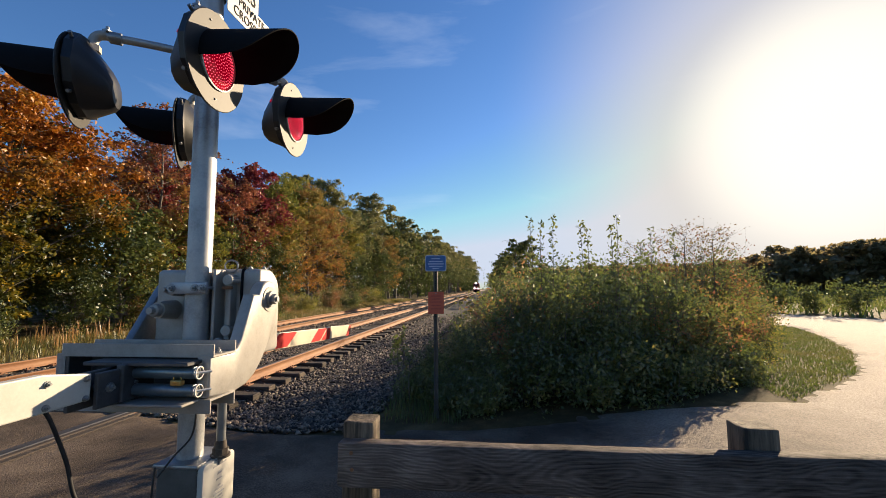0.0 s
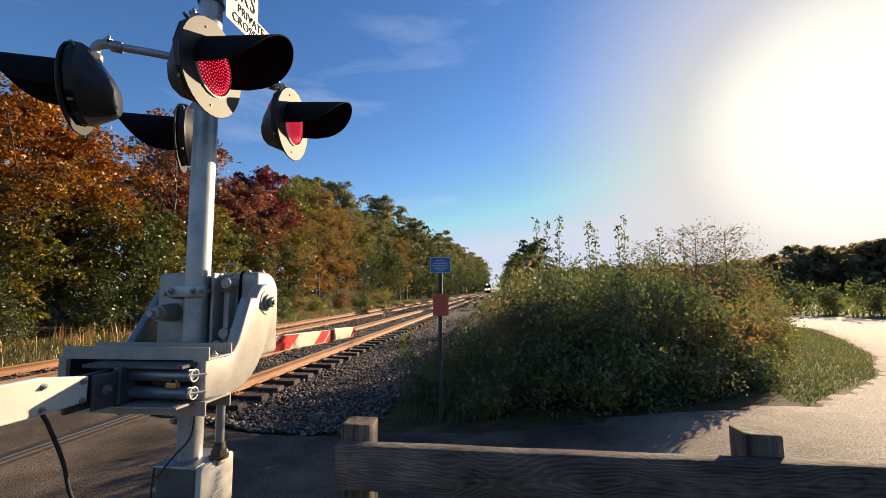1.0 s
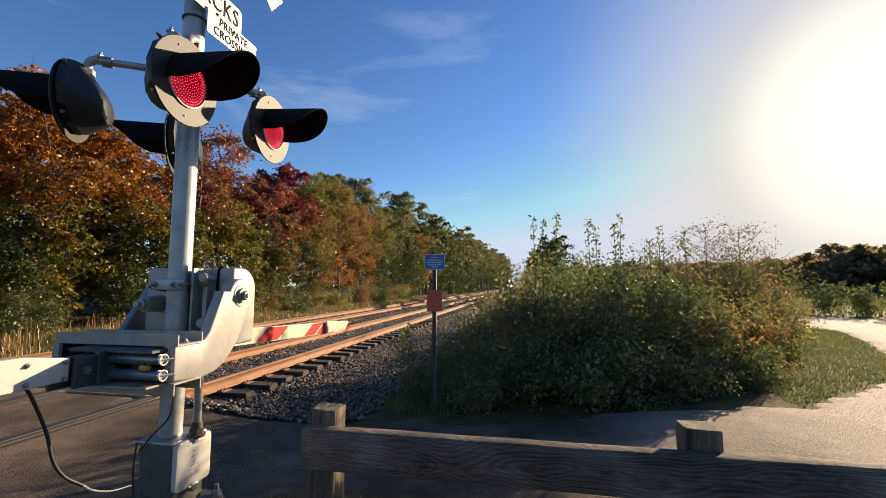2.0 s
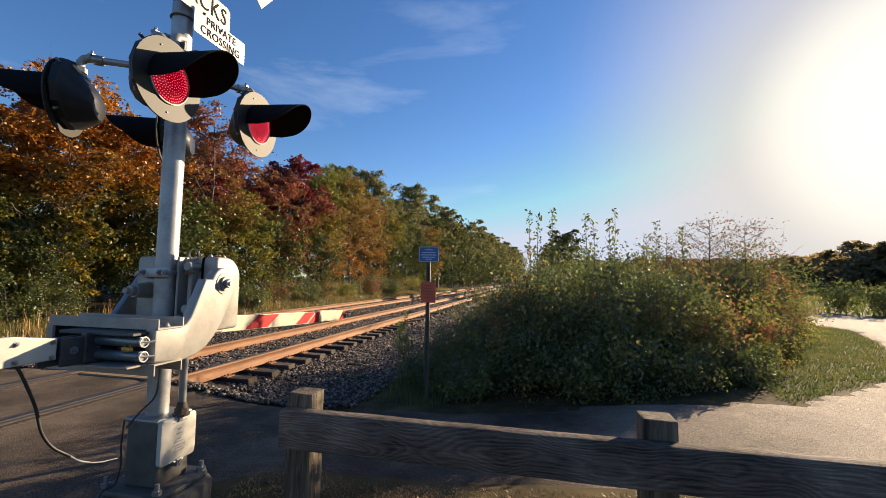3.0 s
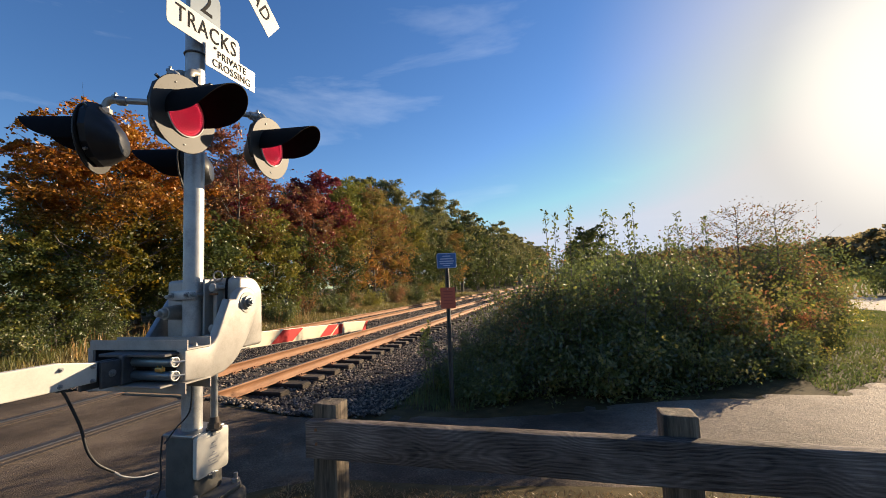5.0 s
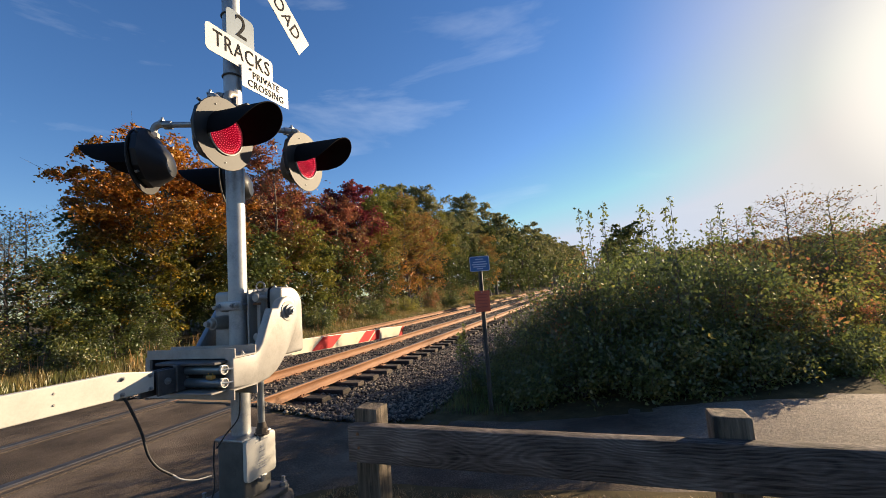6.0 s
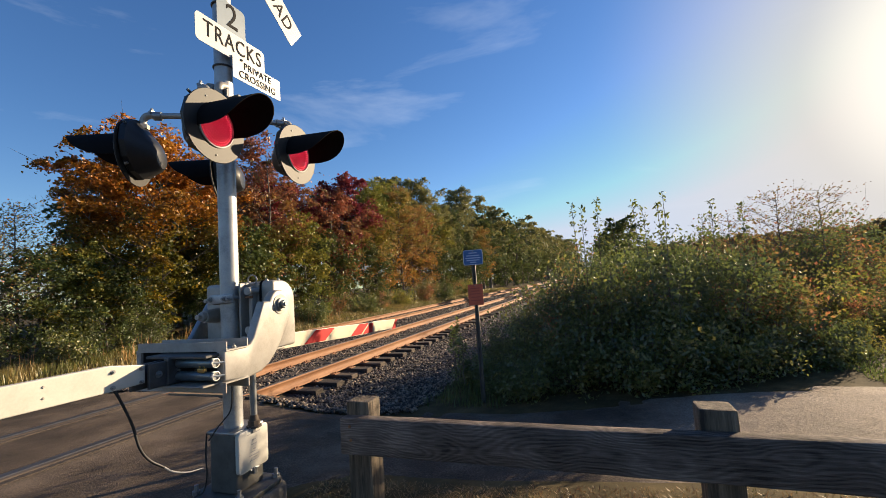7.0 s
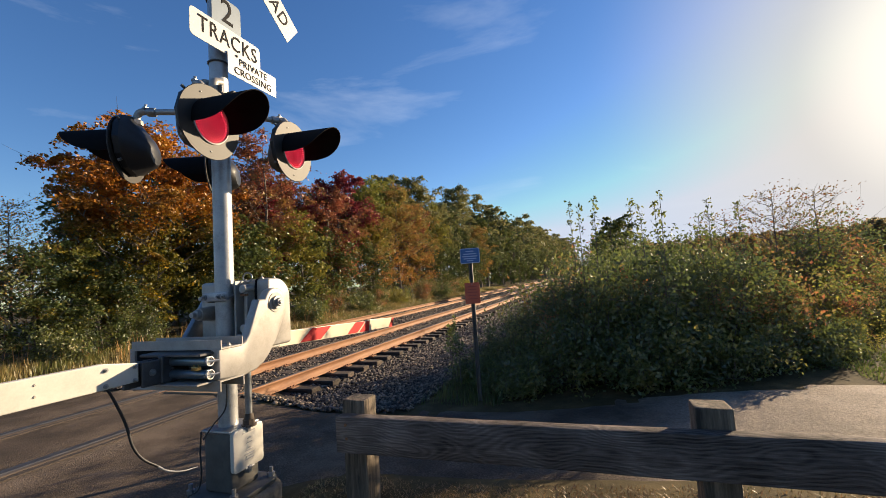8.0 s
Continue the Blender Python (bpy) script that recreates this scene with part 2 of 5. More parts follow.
RAILTOP = material("worn_rail_head", [(0.255, 0.221, 0.187), (0.374, 0.340, 0.297)], 6, 0.35, 0.7, 0.03, 70, (1, 0.1, 1))
TIE = material("creosoted_tie", [(0.016, 0.012, 0.009), (0.042, 0.030, 0.021), (0.085, 0.062, 0.045)], 5, 0.85, 0, 0.35, 50, (1, 8, 8), island="object", spread=0.12)
STONE = material("ballast_stone", [(0.012, 0.008, 0.006), (0.043, 0.031, 0.021), (0.234, 0.182, 0.133)], 30, 0.7, 0, 0.2, 140, island="island", spread=0.3)
BALLAST = material("ballast_bed", [(0.013, 0.010, 0.007), (0.036, 0.028, 0.021), (0.088, 0.072, 0.056)], 26, 0.85, 0, 0.6, 90)
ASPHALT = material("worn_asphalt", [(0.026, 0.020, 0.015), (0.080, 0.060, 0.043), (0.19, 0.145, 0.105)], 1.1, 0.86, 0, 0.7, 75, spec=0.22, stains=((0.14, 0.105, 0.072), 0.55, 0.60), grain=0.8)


def paint_sunlight(mat, near, far, tint):
    """Puts sun and glare into the colour: paler along x, in patches."""
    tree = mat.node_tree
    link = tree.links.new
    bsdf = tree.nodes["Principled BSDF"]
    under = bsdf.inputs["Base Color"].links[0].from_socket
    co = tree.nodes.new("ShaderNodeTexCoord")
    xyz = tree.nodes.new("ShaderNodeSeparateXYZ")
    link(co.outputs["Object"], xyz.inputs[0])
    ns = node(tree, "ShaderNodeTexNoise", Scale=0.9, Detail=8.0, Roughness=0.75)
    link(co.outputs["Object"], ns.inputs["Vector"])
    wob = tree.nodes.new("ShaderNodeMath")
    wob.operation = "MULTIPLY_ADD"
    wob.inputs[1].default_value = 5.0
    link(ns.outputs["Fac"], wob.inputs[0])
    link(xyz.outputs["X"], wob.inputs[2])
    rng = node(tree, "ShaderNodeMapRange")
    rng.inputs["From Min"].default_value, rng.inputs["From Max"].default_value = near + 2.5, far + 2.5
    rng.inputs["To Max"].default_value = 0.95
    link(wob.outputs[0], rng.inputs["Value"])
    mottle = node(tree, "ShaderNodeTexNoise", Scale=45.0, Detail=5.0, Roughness=0.8)
    link(co.outputs["Object"], mottle.inputs["Vector"])
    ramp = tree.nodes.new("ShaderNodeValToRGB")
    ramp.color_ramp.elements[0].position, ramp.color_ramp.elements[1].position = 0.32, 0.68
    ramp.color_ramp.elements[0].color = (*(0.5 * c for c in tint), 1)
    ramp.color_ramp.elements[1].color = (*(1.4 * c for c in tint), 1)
    link(mottle.outputs["Fac"], ramp.inputs[0])
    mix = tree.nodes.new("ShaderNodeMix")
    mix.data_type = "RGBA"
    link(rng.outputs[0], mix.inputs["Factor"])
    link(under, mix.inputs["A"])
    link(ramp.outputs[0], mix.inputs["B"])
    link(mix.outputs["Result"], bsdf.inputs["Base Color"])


# the path's sunlit brightness to the right is painted into the asphalt
paint_sunlight(ASPHALT, 0.5, 4.0, (0.40, 0.335, 0.27))
ROADRAIL = material("dirty_crossing_rail", [(0.03, 0.024, 0.018), (0.07, 0.052, 0.038), (0.13, 0.10, 0.075)], 5, 0.7, 0.2, 0.1, 60, (1, 0.15, 1))
SOIL = material("soil_and_thatch", [(0.035, 0.030, 0.014), (0.075, 0.058, 0.028), (0.14, 0.105, 0.05)], 2.2, 0.95, 0, 0.5, 50, spec=0.1)
WOOD = timber_material("weathered_timber", [(0.025, 0.019, 0.015), (0.133, 0.108, 0.092), (0.364, 0.301, 0.260)], (0.0, -2.168, -0.615))
POSTWOOD = material("weathered_post", [(0.03, 0.022, 0.015), (0.11, 0.085, 0.058), (0.25, 0.19, 0.13)], 3.2, 0.85, 0, 0.6, 22, (9, 9, 0.55), stains=((0.018, 0.015, 0.011), 2.2, 0.54))
CONCRETE = material("stained_concrete", [(0.034, 0.031, 0.027), (0.079, 0.074, 0.065), (0.124, 0.118, 0.104)], 6, 0.9, 0, 0.4, 60, stains=((0.034, 0.034, 0.026), 7.0, 0.56))
PLANK = material("tan_plank", [(0.12, 0.075, 0.04), (0.25, 0.165, 0.085), (0.34, 0.23, 0.13)], 4, 0.8, 0, 0.4, 30, (1, 9, 9))
BARK = material("bark", [(0.05, 0.042, 0.035), (0.11, 0.095, 0.08), (0.17, 0.15, 0.13)], 4, 0.9, 0, 0.5, 30, (5, 5, 1))
CABLE = material("black_cable", [(0.015, 0.015, 0.016), (0.03, 0.03, 0.03)], 20, 0.5, 0, 0.0)
BARE = material("stripped_wire", [(0.55, 0.52, 0.48), (0.7, 0.68, 0.62)], 20, 0.4, 0.2, 0.0)

L_ORANGE = leaf_material("maple_leaves", [(0.030, 0.042, 0.009), (0.062, 0.068, 0.011), (0.17, 0.14, 0.014), (0.46, 0.27, 0.018)],
                         [(0.11, 0.045, 0.018), (0.26, 0.090, 0.016), (0.44, 0.165, 0.016), (0.36, 0.20, 0.03)], (4.6, 1.1))
# distance haze is put into these paler leaf colours
L_HILLHAZE = leaf_material("hazy_hill_leaves", [(0.181, 0.165, 0.070), (0.231, 0.195, 0.090), (0.280, 0.217, 0.102), (0.314, 0.225, 0.109)], None, None, 0.1, 0.6)
L_DARKRED = leaf_material("crimson_leaves", [(0.093, 0.019, 0.030), (0.185, 0.028, 0.042), (0.264, 0.056, 0.045), (0.106, 0.071, 0.030)], None)
L_RUSSET = leaf_material("russet_leaves", [(0.133, 0.142, 0.038), (0.246, 0.189, 0.038), (0.226, 0.094, 0.047), (0.415, 0.133, 0.056)],
                         [(0.339, 0.094, 0.066), (0.377, 0.133, 0.056), (0.189, 0.085, 0.056), (0.226, 0.189, 0.056)], (5.5, 1.2))
L_GREEN = leaf_material("green_leaves", [(0.040, 0.063, 0.020), (0.068, 0.094, 0.028), (0.102, 0.120, 0.030), (0.158, 0.136, 0.036)], None)
L_YELLOW = leaf_material("yellow_green_leaves", [(0.095, 0.129, 0.028), (0.163, 0.180, 0.035), (0.271, 0.244, 0.043), (0.380, 0.284, 0.052)], None)
L_OLIVE = leaf_material("olive_leaves", [(0.056, 0.080, 0.039), (0.095, 0.120, 0.052), (0.139, 0.160, 0.062), (0.214, 0.186, 0.070)],
                        [(0.118, 0.142, 0.062), (0.192, 0.204, 0.083), (0.267, 0.235, 0.083), (0.148, 0.156, 0.083)], (6.0, 1.5))
L_COPPER = leaf_material("copper_leaves", [(0.189, 0.170, 0.038), (0.339, 0.208, 0.038), (0.490, 0.189, 0.047), (0.282, 0.226, 0.056)],
                         [(0.208, 0.208, 0.066), (0.282, 0.246, 0.066), (0.377, 0.189, 0.056), (0.226, 0.226, 0.075)], (4.0, 1.2))
# the three shrub leaf colours are lightened, with sun glare put into them
L_SHRUB = leaf_material("shrub_leaves", [(0.052, 0.075, 0.024), (0.091, 0.119, 0.031), (0.163, 0.185, 0.043), (0.286, 0.237, 0.060)], None, None, 0.14, 0.55)
L_SHRUBRED = leaf_material("reddening_shrub_leaves", [(0.106, 0.123, 0.036), (0.186, 0.190, 0.051), (0.350, 0.133, 0.061), (0.443, 0.223, 0.072)], None, None, 0.12, 0.55)
L_SHRUBYEL = leaf_material("yellowing_shrub_leaves", [(0.106, 0.139, 0.030), (0.185, 0.202, 0.033), (0.317, 0.277, 0.050), (0.422, 0.340, 0.066)], None, None, 0.12, 0.55)
L_GRASS = leaf_material("grass_blades", [(0.087, 0.109, 0.026), (0.145, 0.145, 0.036), (0.290, 0.217, 0.072), (0.406, 0.304, 0.131)], None, None, 0.1)
L_STRAW = leaf_material("dry_grass_blades", [(0.217, 0.124, 0.040), (0.380, 0.207, 0.072), (0.490, 0.279, 0.104), (0.177, 0.135, 0.032)], None, None, 0.1)
L_THATCH = leaf_material("matted_dry_grass", [(0.10, 0.065, 0.030), (0.20, 0.125, 0.060), (0.30, 0.20, 0.10), (0.11, 0.12, 0.035)], None, None, 0.08)
L_LAWN = leaf_material("lawn_blades", [(0.102, 0.145, 0.029), (0.145, 0.189, 0.036), (0.217, 0.232, 0.058), (0.290, 0.246, 0.087)], None, None, 0.1)

# mesh helpers


def link_mesh(name, me, mat, parent=None, label=""):
    ob = new(name, me)
    if mat and not me.materials:
        me.materials.append(mat)
    ob.parent = parent
    if label:
        ob["label"] = label
    return ob


def part(name, bm, mat, parent=None, label="", smooth=0.0):
    """Links a bmesh as one mesh object under a thing or a part."""
    me = bpy.data.meshes.new(name)
    bmesh.ops.recalc_face_normals(bm, faces=bm.faces)
    bm.to_mesh(me)
    bm.free()
    if smooth:
        me.shade_smooth()
        me.set_sharp_from_angle(angle=radians(smooth))
    return link_mesh(name, me, mat, parent, label)


def empty(name, at=(0, 0, 0), **tags):
    ob = new(name)
    ob.location = at
    ob.empty_display_size = 0.1
    return tagged(ob, **tags)


def mesh_np(name, verts, faces):
    """A mesh from arrays: verts (n, 3), faces (m, k)."""
    me = bpy.data.meshes.new(name)
    faces = np.asarray(faces, dtype=np.int32)
    m, k = faces.shape
    me.vertices.add(len(verts))
    me.vertices.foreach_set("co", np.asarray(verts, dtype=np.float32).ravel())
    me.loops.add(m * k)
    me.loops.foreach_set("vertex_index", faces.ravel())
    me.polygons.add(m)
    me.polygons.foreach_set("loop_start", np.arange(0, m * k, k, dtype=np.int32))
    me.update(calc_edges=True)
    return me


def box(lo, hi, bevel=0.0, seg=2, bm=None):
    bm = bm or bmesh.new()
    lo, hi = Vector(lo), Vector(hi)
    made = bmesh.ops.create_cube(bm, size=1.0, matrix=Matrix.LocRotScale((lo + hi) / 2, None, hi - lo))
    if bevel:
        edges = list({e for v in made["verts"] for e in v.link_edges})
        bmesh.ops.bevel(bm, geom=edges, offset=bevel, segments=seg, affect="EDGES", profile=0.5)
    return bm


def rod(a, b, r1, r2=None, n=16, bm=None, bevel=0.0):
    """A round bar from a to b."""
    bm = bm or bmesh.new()
    a, b = Vector(a), Vector(b)
    turn = (b - a).to_track_quat("Z", "Y").to_matrix().to_4x4()
    made = bmesh.ops.create_cone(bm, cap_ends=True, segments=n, radius1=r1, radius2=r1 if r2 is None else r2, depth=(b - a).length, matrix=Matrix.Translation((a + b) / 2) @ turn)
    if bevel:
        edges = [e for e in {e for v in made["verts"] for e in v.link_edges} if any(len(f.verts) > 4 for f in e.link_faces)]
        bmesh.ops.bevel(bm, geom=edges, offset=bevel, segments=2, affect="EDGES", profile=0.5)
    return bm


def tube(points, radii, n=10, bm=None, closed=False):
    """A bent pipe through points."""
    bm = bm or bmesh.new()
    pts = [Vector(p) for p in points]
    if isinstance(radii, (int, float)):
        radii = [radii] * len(pts)
    rings, up = [], None
    for i, p in enumerate(pts):
        d = (pts[(i + 1) % len(pts)] if closed or i + 1 < len(pts) else p) - (pts[i - 1] if closed or i else p)
        d.normalize()
        if up is None:
            up = d.orthogonal().normalized()
        up = (up - d * up.dot(d)).normalized()
        side = d.cross(up)
        rings.append([bm.verts.new(p + radii[i] * (math.cos(a) * up + math.sin(a) * side)) for a in (2 * math.pi * j / n for j in range(n))])
    for i in range(len(rings) if closed else len(rings) - 1):
        one, two = rings[i], rings[(i + 1) % len(rings)]
        for j in range(n):
            bm.faces.new((one[j], one[(j + 1) % n], two[(j + 1) % n], two[j]))
    if not closed:
        bm.faces.new(rings[0][::-1])
        bm.faces.new(rings[-1])
    return bm


def smooth_path(points, steps=6):
    """Points on a soft curve through the given ones."""
    p = [Vector(v) for v in points]
    p = [2 * p[0] - p[1], *p, 2 * p[-1] - p[-2]]
    out = []
    for i in range(1, len(p) - 2):
        for s in range(steps):
            t = s / steps
            out.append(0.5 * (2 * p[i] + (p[i + 1] - p[i - 1]) * t + (2 * p[i - 1] - 5 * p[i] + 4 * p[i + 1] - p[i + 2]) * t * t + (3 * p[i] - p[i - 1] - 3 * p[i + 1] + p[i + 2]) * t ** 3))
    return [*out, p[-2]]


def slab(outline, axis, lo, hi, bevel=0.0, seg=2, bm=None):
    """An outline extruded along x, y or z from lo to hi; outline pairs are the two other axes in order."""
    bm = bm or bmesh.new()

    def at(u, v, w):
        return {"x": (w, u, v), "y": (u, w, v), "z": (u, v, w)}[axis]
    one = [bm.verts.new(at(u, v, lo)) for u, v in outline]
    two = [bm.verts.new(at(u, v, hi)) for u, v in outline]
    n = len(outline)
    faces = [bm.faces.new(one), bm.faces.new(two[::-1])]
    for i in range(n):
        faces.append(bm.faces.new((one[i], two[i], two[(i + 1) % n], one[(i + 1) % n])))
    bmesh.ops.recalc_face_normals(bm, faces=faces)
    if bevel:
        edges = [e for f in faces[:2] for e in f.edges]
        bmesh.ops.bevel(bm, geom=edges, offset=bevel, segments=seg, affect="EDGES", profile=0.5, clamp_overlap=True)
    return bm


def rounded(corners, r, n=5):
    """A rounded outline from convex corners."""
    out = []
    c = [Vector(p) for p in corners]
    for i, p in enumerate(c):
        a, b = (c[i - 1] - p).normalized(), (c[(i + 1) % len(c)] - p).normalized()
        rr = r[i] if isinstance(r, (list, tuple)) else r
        if rr <= 0:
            out.append(tuple(p))
            continue
        for s in range(n + 1):
            t = s / n
            out.append(tuple((1 - t) ** 2 * (p + a * rr) + 2 * t * (1 - t) * p + t * t * (p + b * rr)))
    return out


def lettering(text, size, mat, m, parent, name="lettering", thick=0.0012, spacing=1.0, squeeze=1.0):
    """Words as flat raised letters, at the pose m."""
    curve = bpy.data.curves.new(name, "FONT")
    curve.body, curve.size, curve.align_x, curve.align_y, curve.extrude, curve.space_character, curve.resolution_u = text, size, "CENTER", "CENTER", thick, spacing, 3
    tmp = new("tmp_text", curve)
    bpy.context.view_layer.update()
    me = bpy.data.meshes.new_from_object(tmp.evaluated_get(bpy.context.evaluated_depsgraph_get()))
    bpy.data.objects.remove(tmp)
    bpy.data.curves.remove(curve)
    me.name = name
    me.transform(m @ Matrix.Diagonal((squeeze, 1, 1, 1)))
    me.materials.clear()
    return link_mesh(name, me, mat, parent)


def facing_x(y, z, x, turn=0.0):
    """A pose for lettering on a face that looks along +x."""
    return Matrix.Translation((x, y, z)) @ Matrix(((0, 0, 1, 0), (1, 0, 0, 0), (0, 1, 0, 0), (0, 0, 0, 1))) @ Matrix.Rotation(radians(turn), 4, "Z")

# ---- ground, road and track ----
RNG = np.random.default_rng(7)
NEAR, FAR = -4.86, -8.70
RAILZ = 0.10


def sstep(a, b, x):
    t = np.clip((x - a) / (b - a), 0, 1)
    return t * t * (3 - 2 * t)


def road_edge(x):
    """The far edge (y) of the paving, along x."""
    return np.interp(x, [-14, -7, -6.2, -5.4, -4.2, -3.2, -2.4, -1.2, 0, 1.5, 3.4], [4.9, 4.8, 4.8, 5.05, 4.7, 4.42, 4.25, 4.45, 4.6, 4.85, 5.2])


def ground_z(x, y):
    x, y = np.asarray(x, dtype=float), np.asarray(y, dtype=float)
    path = 0.02 + 0.20 * sstep(-0.6, 2.6, x)
    road = 0.072
    z = path + (road - path) * sstep(-1.6, -3.2, x)
    bed = np.interp(x, [-10.6, -9.8, -9.2, -8.2, -7.4, -6.3, -5.7, -4.4, -4.05, -3.7, -2.6, -1.5], [-0.16, -0.13, -0.115, -0.115, -0.09, -0.09, -0.115, -0.12, -0.15, -0.19, -0.24, -0.16])
    off = sstep(0.0, 0.7, y - road_edge(np.clip(x, -14, 3.4)))
    z = z + (bed - z) * off * sstep(-1.0, -1.9, x) * sstep(-11.5, -10.6, x)
    verge = 0.05 + 0.13 * sstep(3.2, 2.35, y) * sstep(-1.9, -1.0, x) * sstep(-6, 0, y)
    z = z + (verge - 0.05)
    far = sstep(25, 90, x)
    return z + far * 1.0 + 0.4 * sstep(-13, -22, x)


def grid_sheet(xs, ys, lift=0.0, wobble=0.0, keep=None):
    gx, gy = np.meshgrid(xs, ys, indexing="ij")
    gz = ground_z(gx, gy) + lift
    if wobble:
        gz = gz + wobble * RNG.standard_normal(gz.shape)
    verts = np.stack([gx, gy, gz], -1).reshape(-1, 3)
    i, j = np.meshgrid(np.arange(len(xs) - 1), np.arange(len(ys) - 1), indexing="ij")
    a = (i * len(ys) + j).ravel()
    faces = np.stack([a, a + len(ys), a + len(ys) + 1, a + 1], -1)
    if keep is not None:
        c = verts[faces].mean(1)
        faces = faces[keep(c[:, 0], c[:, 1])]
    return verts, faces


def spaced(near_lo, near_hi, step, lo, hi):
    out, s = list(np.arange(near_lo, near_hi + step / 2, step)), step
    while out[0] > lo:
        s *= 1.25
        out.insert(0, out[0] - s)
    s = step
    while out[-1] < hi:
        s *= 1.25
        out.append(out[-1] + s)
    return np.array(out)


v, f = grid_sheet(spaced(-14, 6, 0.2, -900, 900), spaced(-2, 9, 0.2, -600, 2200))
ground = link_mesh("ground", mesh_np("ground", v, f), SOIL)
ground.data.shade_smooth()
tagged(ground, "brown soil with thatch and dry grass", "ground", kind="structure")


def paving(name, outline, mat, lift, step, label, category):
    """Paving inside an outline, draped on the ground."""
    from mathutils.geometry import delaunay_2d_cdt
    pts = [Vector(p) for p in outline]
    n = len(pts)
    xs = np.arange(min(p.x for p in pts), max(p.x for p in pts), step)
    ys = np.arange(min(p.y for p in pts), max(p.y for p in pts), step)
    inner = [Vector((a, b)) for a in xs for b in ys]
    vs, _, fs, _, _, _ = delaunay_2d_cdt(pts + inner, [], [list(range(n))], 1, 1e-5)
    vx, vy = np.array([p.x for p in vs]), np.array([p.y for p in vs])
    rim = {(round(p.x, 4), round(p.y, 4)) for p in pts}
    edge = np.array([(round(p.x, 4), round(p.y, 4)) in rim for p in vs])
    verts = np.stack([vx, vy, ground_z(vx, vy) + np.where(edge, -0.014, lift)], -1)
    me = mesh_np(name, verts, [list(q) for q in fs])
    me.shade_smooth()
    return tagged(link_mesh(name, me, mat), label, category, kind="structure")


def ragged(points, amount, step=0.18, seed=3):
    """An outline with an uneven edge."""
    rng, out = np.random.default_rng(seed), []
    for i, a in enumerate(points):
        b = points[(i + 1) % len(points)]
        a, b = np.array(a), np.array(b)
        n = max(1, int(np.linalg.norm(b - a) / step))
        for s in range(n):
            p = a + (b - a) * s / n
            out.append(tuple(p + amount * rng.standard_normal(2) * (1 if s else 0.3)))
    return out


EDGE = [(x, float(road_edge(x))) for x in (-14, -10, -7, -6.2, -5.4, -4.2, -3.2, -2.4, -1.2, 0, 1.5)]
LEFT_EDGE = [(3.4, 5.2), (5.4, 6.9), (7.0, 9.0), (8.4, 11.6), (9.6, 14.4), (9.2, 17.5), (6.5, 20.5)]
RIGHT_EDGE = [(9.0, 24.5), (13.5, 21.5), (15.5, 17), (15.2, 12.5), (13.5, 8.5), (10.5, 5.0), (7.0, 2.9), (2.5, 2.7), (0.3, 2.85), (-0.9, 2.75), (-1.7, 2.3), (-2.0, 1.5), (-2.2, -2), (-2.6, -9), (-14, -9)]
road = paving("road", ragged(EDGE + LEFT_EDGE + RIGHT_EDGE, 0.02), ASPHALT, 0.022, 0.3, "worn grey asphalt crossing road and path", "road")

# ballast bed north of the crossing
bx = np.arange(-10.6, -1.2, 0.14)
by = np.concatenate([np.arange(4.3, 24, 0.14), spaced(24, 25, 0.5, 24, 900)[1:]])
v, f = grid_sheet(bx, by, 0.02, 0.012, keep=lambda x, y: (y > road_edge(x) + 0.02) & (x < -1.5 + 0.25 * np.sin(y * 2.1)))
bed = link_mesh("ballast_bed", mesh_np("ballast_bed", v, f), BALLAST)
tagged(bed, "grey crushed stone ballast bed under the tracks", "ballast", kind="structure")


def stones(count, x, y, size, bias=1.0):
    """Loose angular stones lying on the bed."""
    px = x[0] + (x[1] - x[0]) * RNG.random(count)
    py = y[0] + (y[1] - y[0]) * RNG.random(count) ** bias
    ok = (py > road_edge(px) - 0.10 + 0.16 * RNG.random(count)) & (px < -1.35 + 0.5 * RNG.random(count) - 0.3)
    px, py = px[ok], py[ok]
    n = len(px)
    base = np.array([(1, 0, 0), (-1, 0, 0), (0, 1, 0), (0, -1, 0), (0, 0, 1), (0, 0, -1)], dtype=float)
    tri = np.array([(0, 2, 4), (2, 1, 4), (1, 3, 4), (3, 0, 4), (2, 0, 5), (1, 2, 5), (3, 1, 5), (0, 3, 5)])
    s = size * (0.6 + 0.8 * RNG.random((n, 1, 1)))
    verts = base[None] * (0.7 + 0.6 * RNG.random((n, 6, 1))) + 0.3 * RNG.standard_normal((n, 6, 3))
    verts = verts * s * np.array([1, 1, 0.7])
    ang = RNG.random(n) * 6.283
    c, sn = np.cos(ang)[:, None], np.sin(ang)[:, None]
    vx, vy = verts[..., 0] * c - verts[..., 1] * sn, verts[..., 0] * sn + verts[..., 1] * c
    z = ground_z(px, py) + 0.022 + size * 0.3 * RNG.random(n)
    out = np.stack([vx + px[:, None], vy + py[:, None], verts[..., 2] + z[:, None]], -1).reshape(-1, 3)
    faces = (tri[None] + 6 * np.arange(n)[:, None, None]).reshape(-1, 3)
    return out, faces


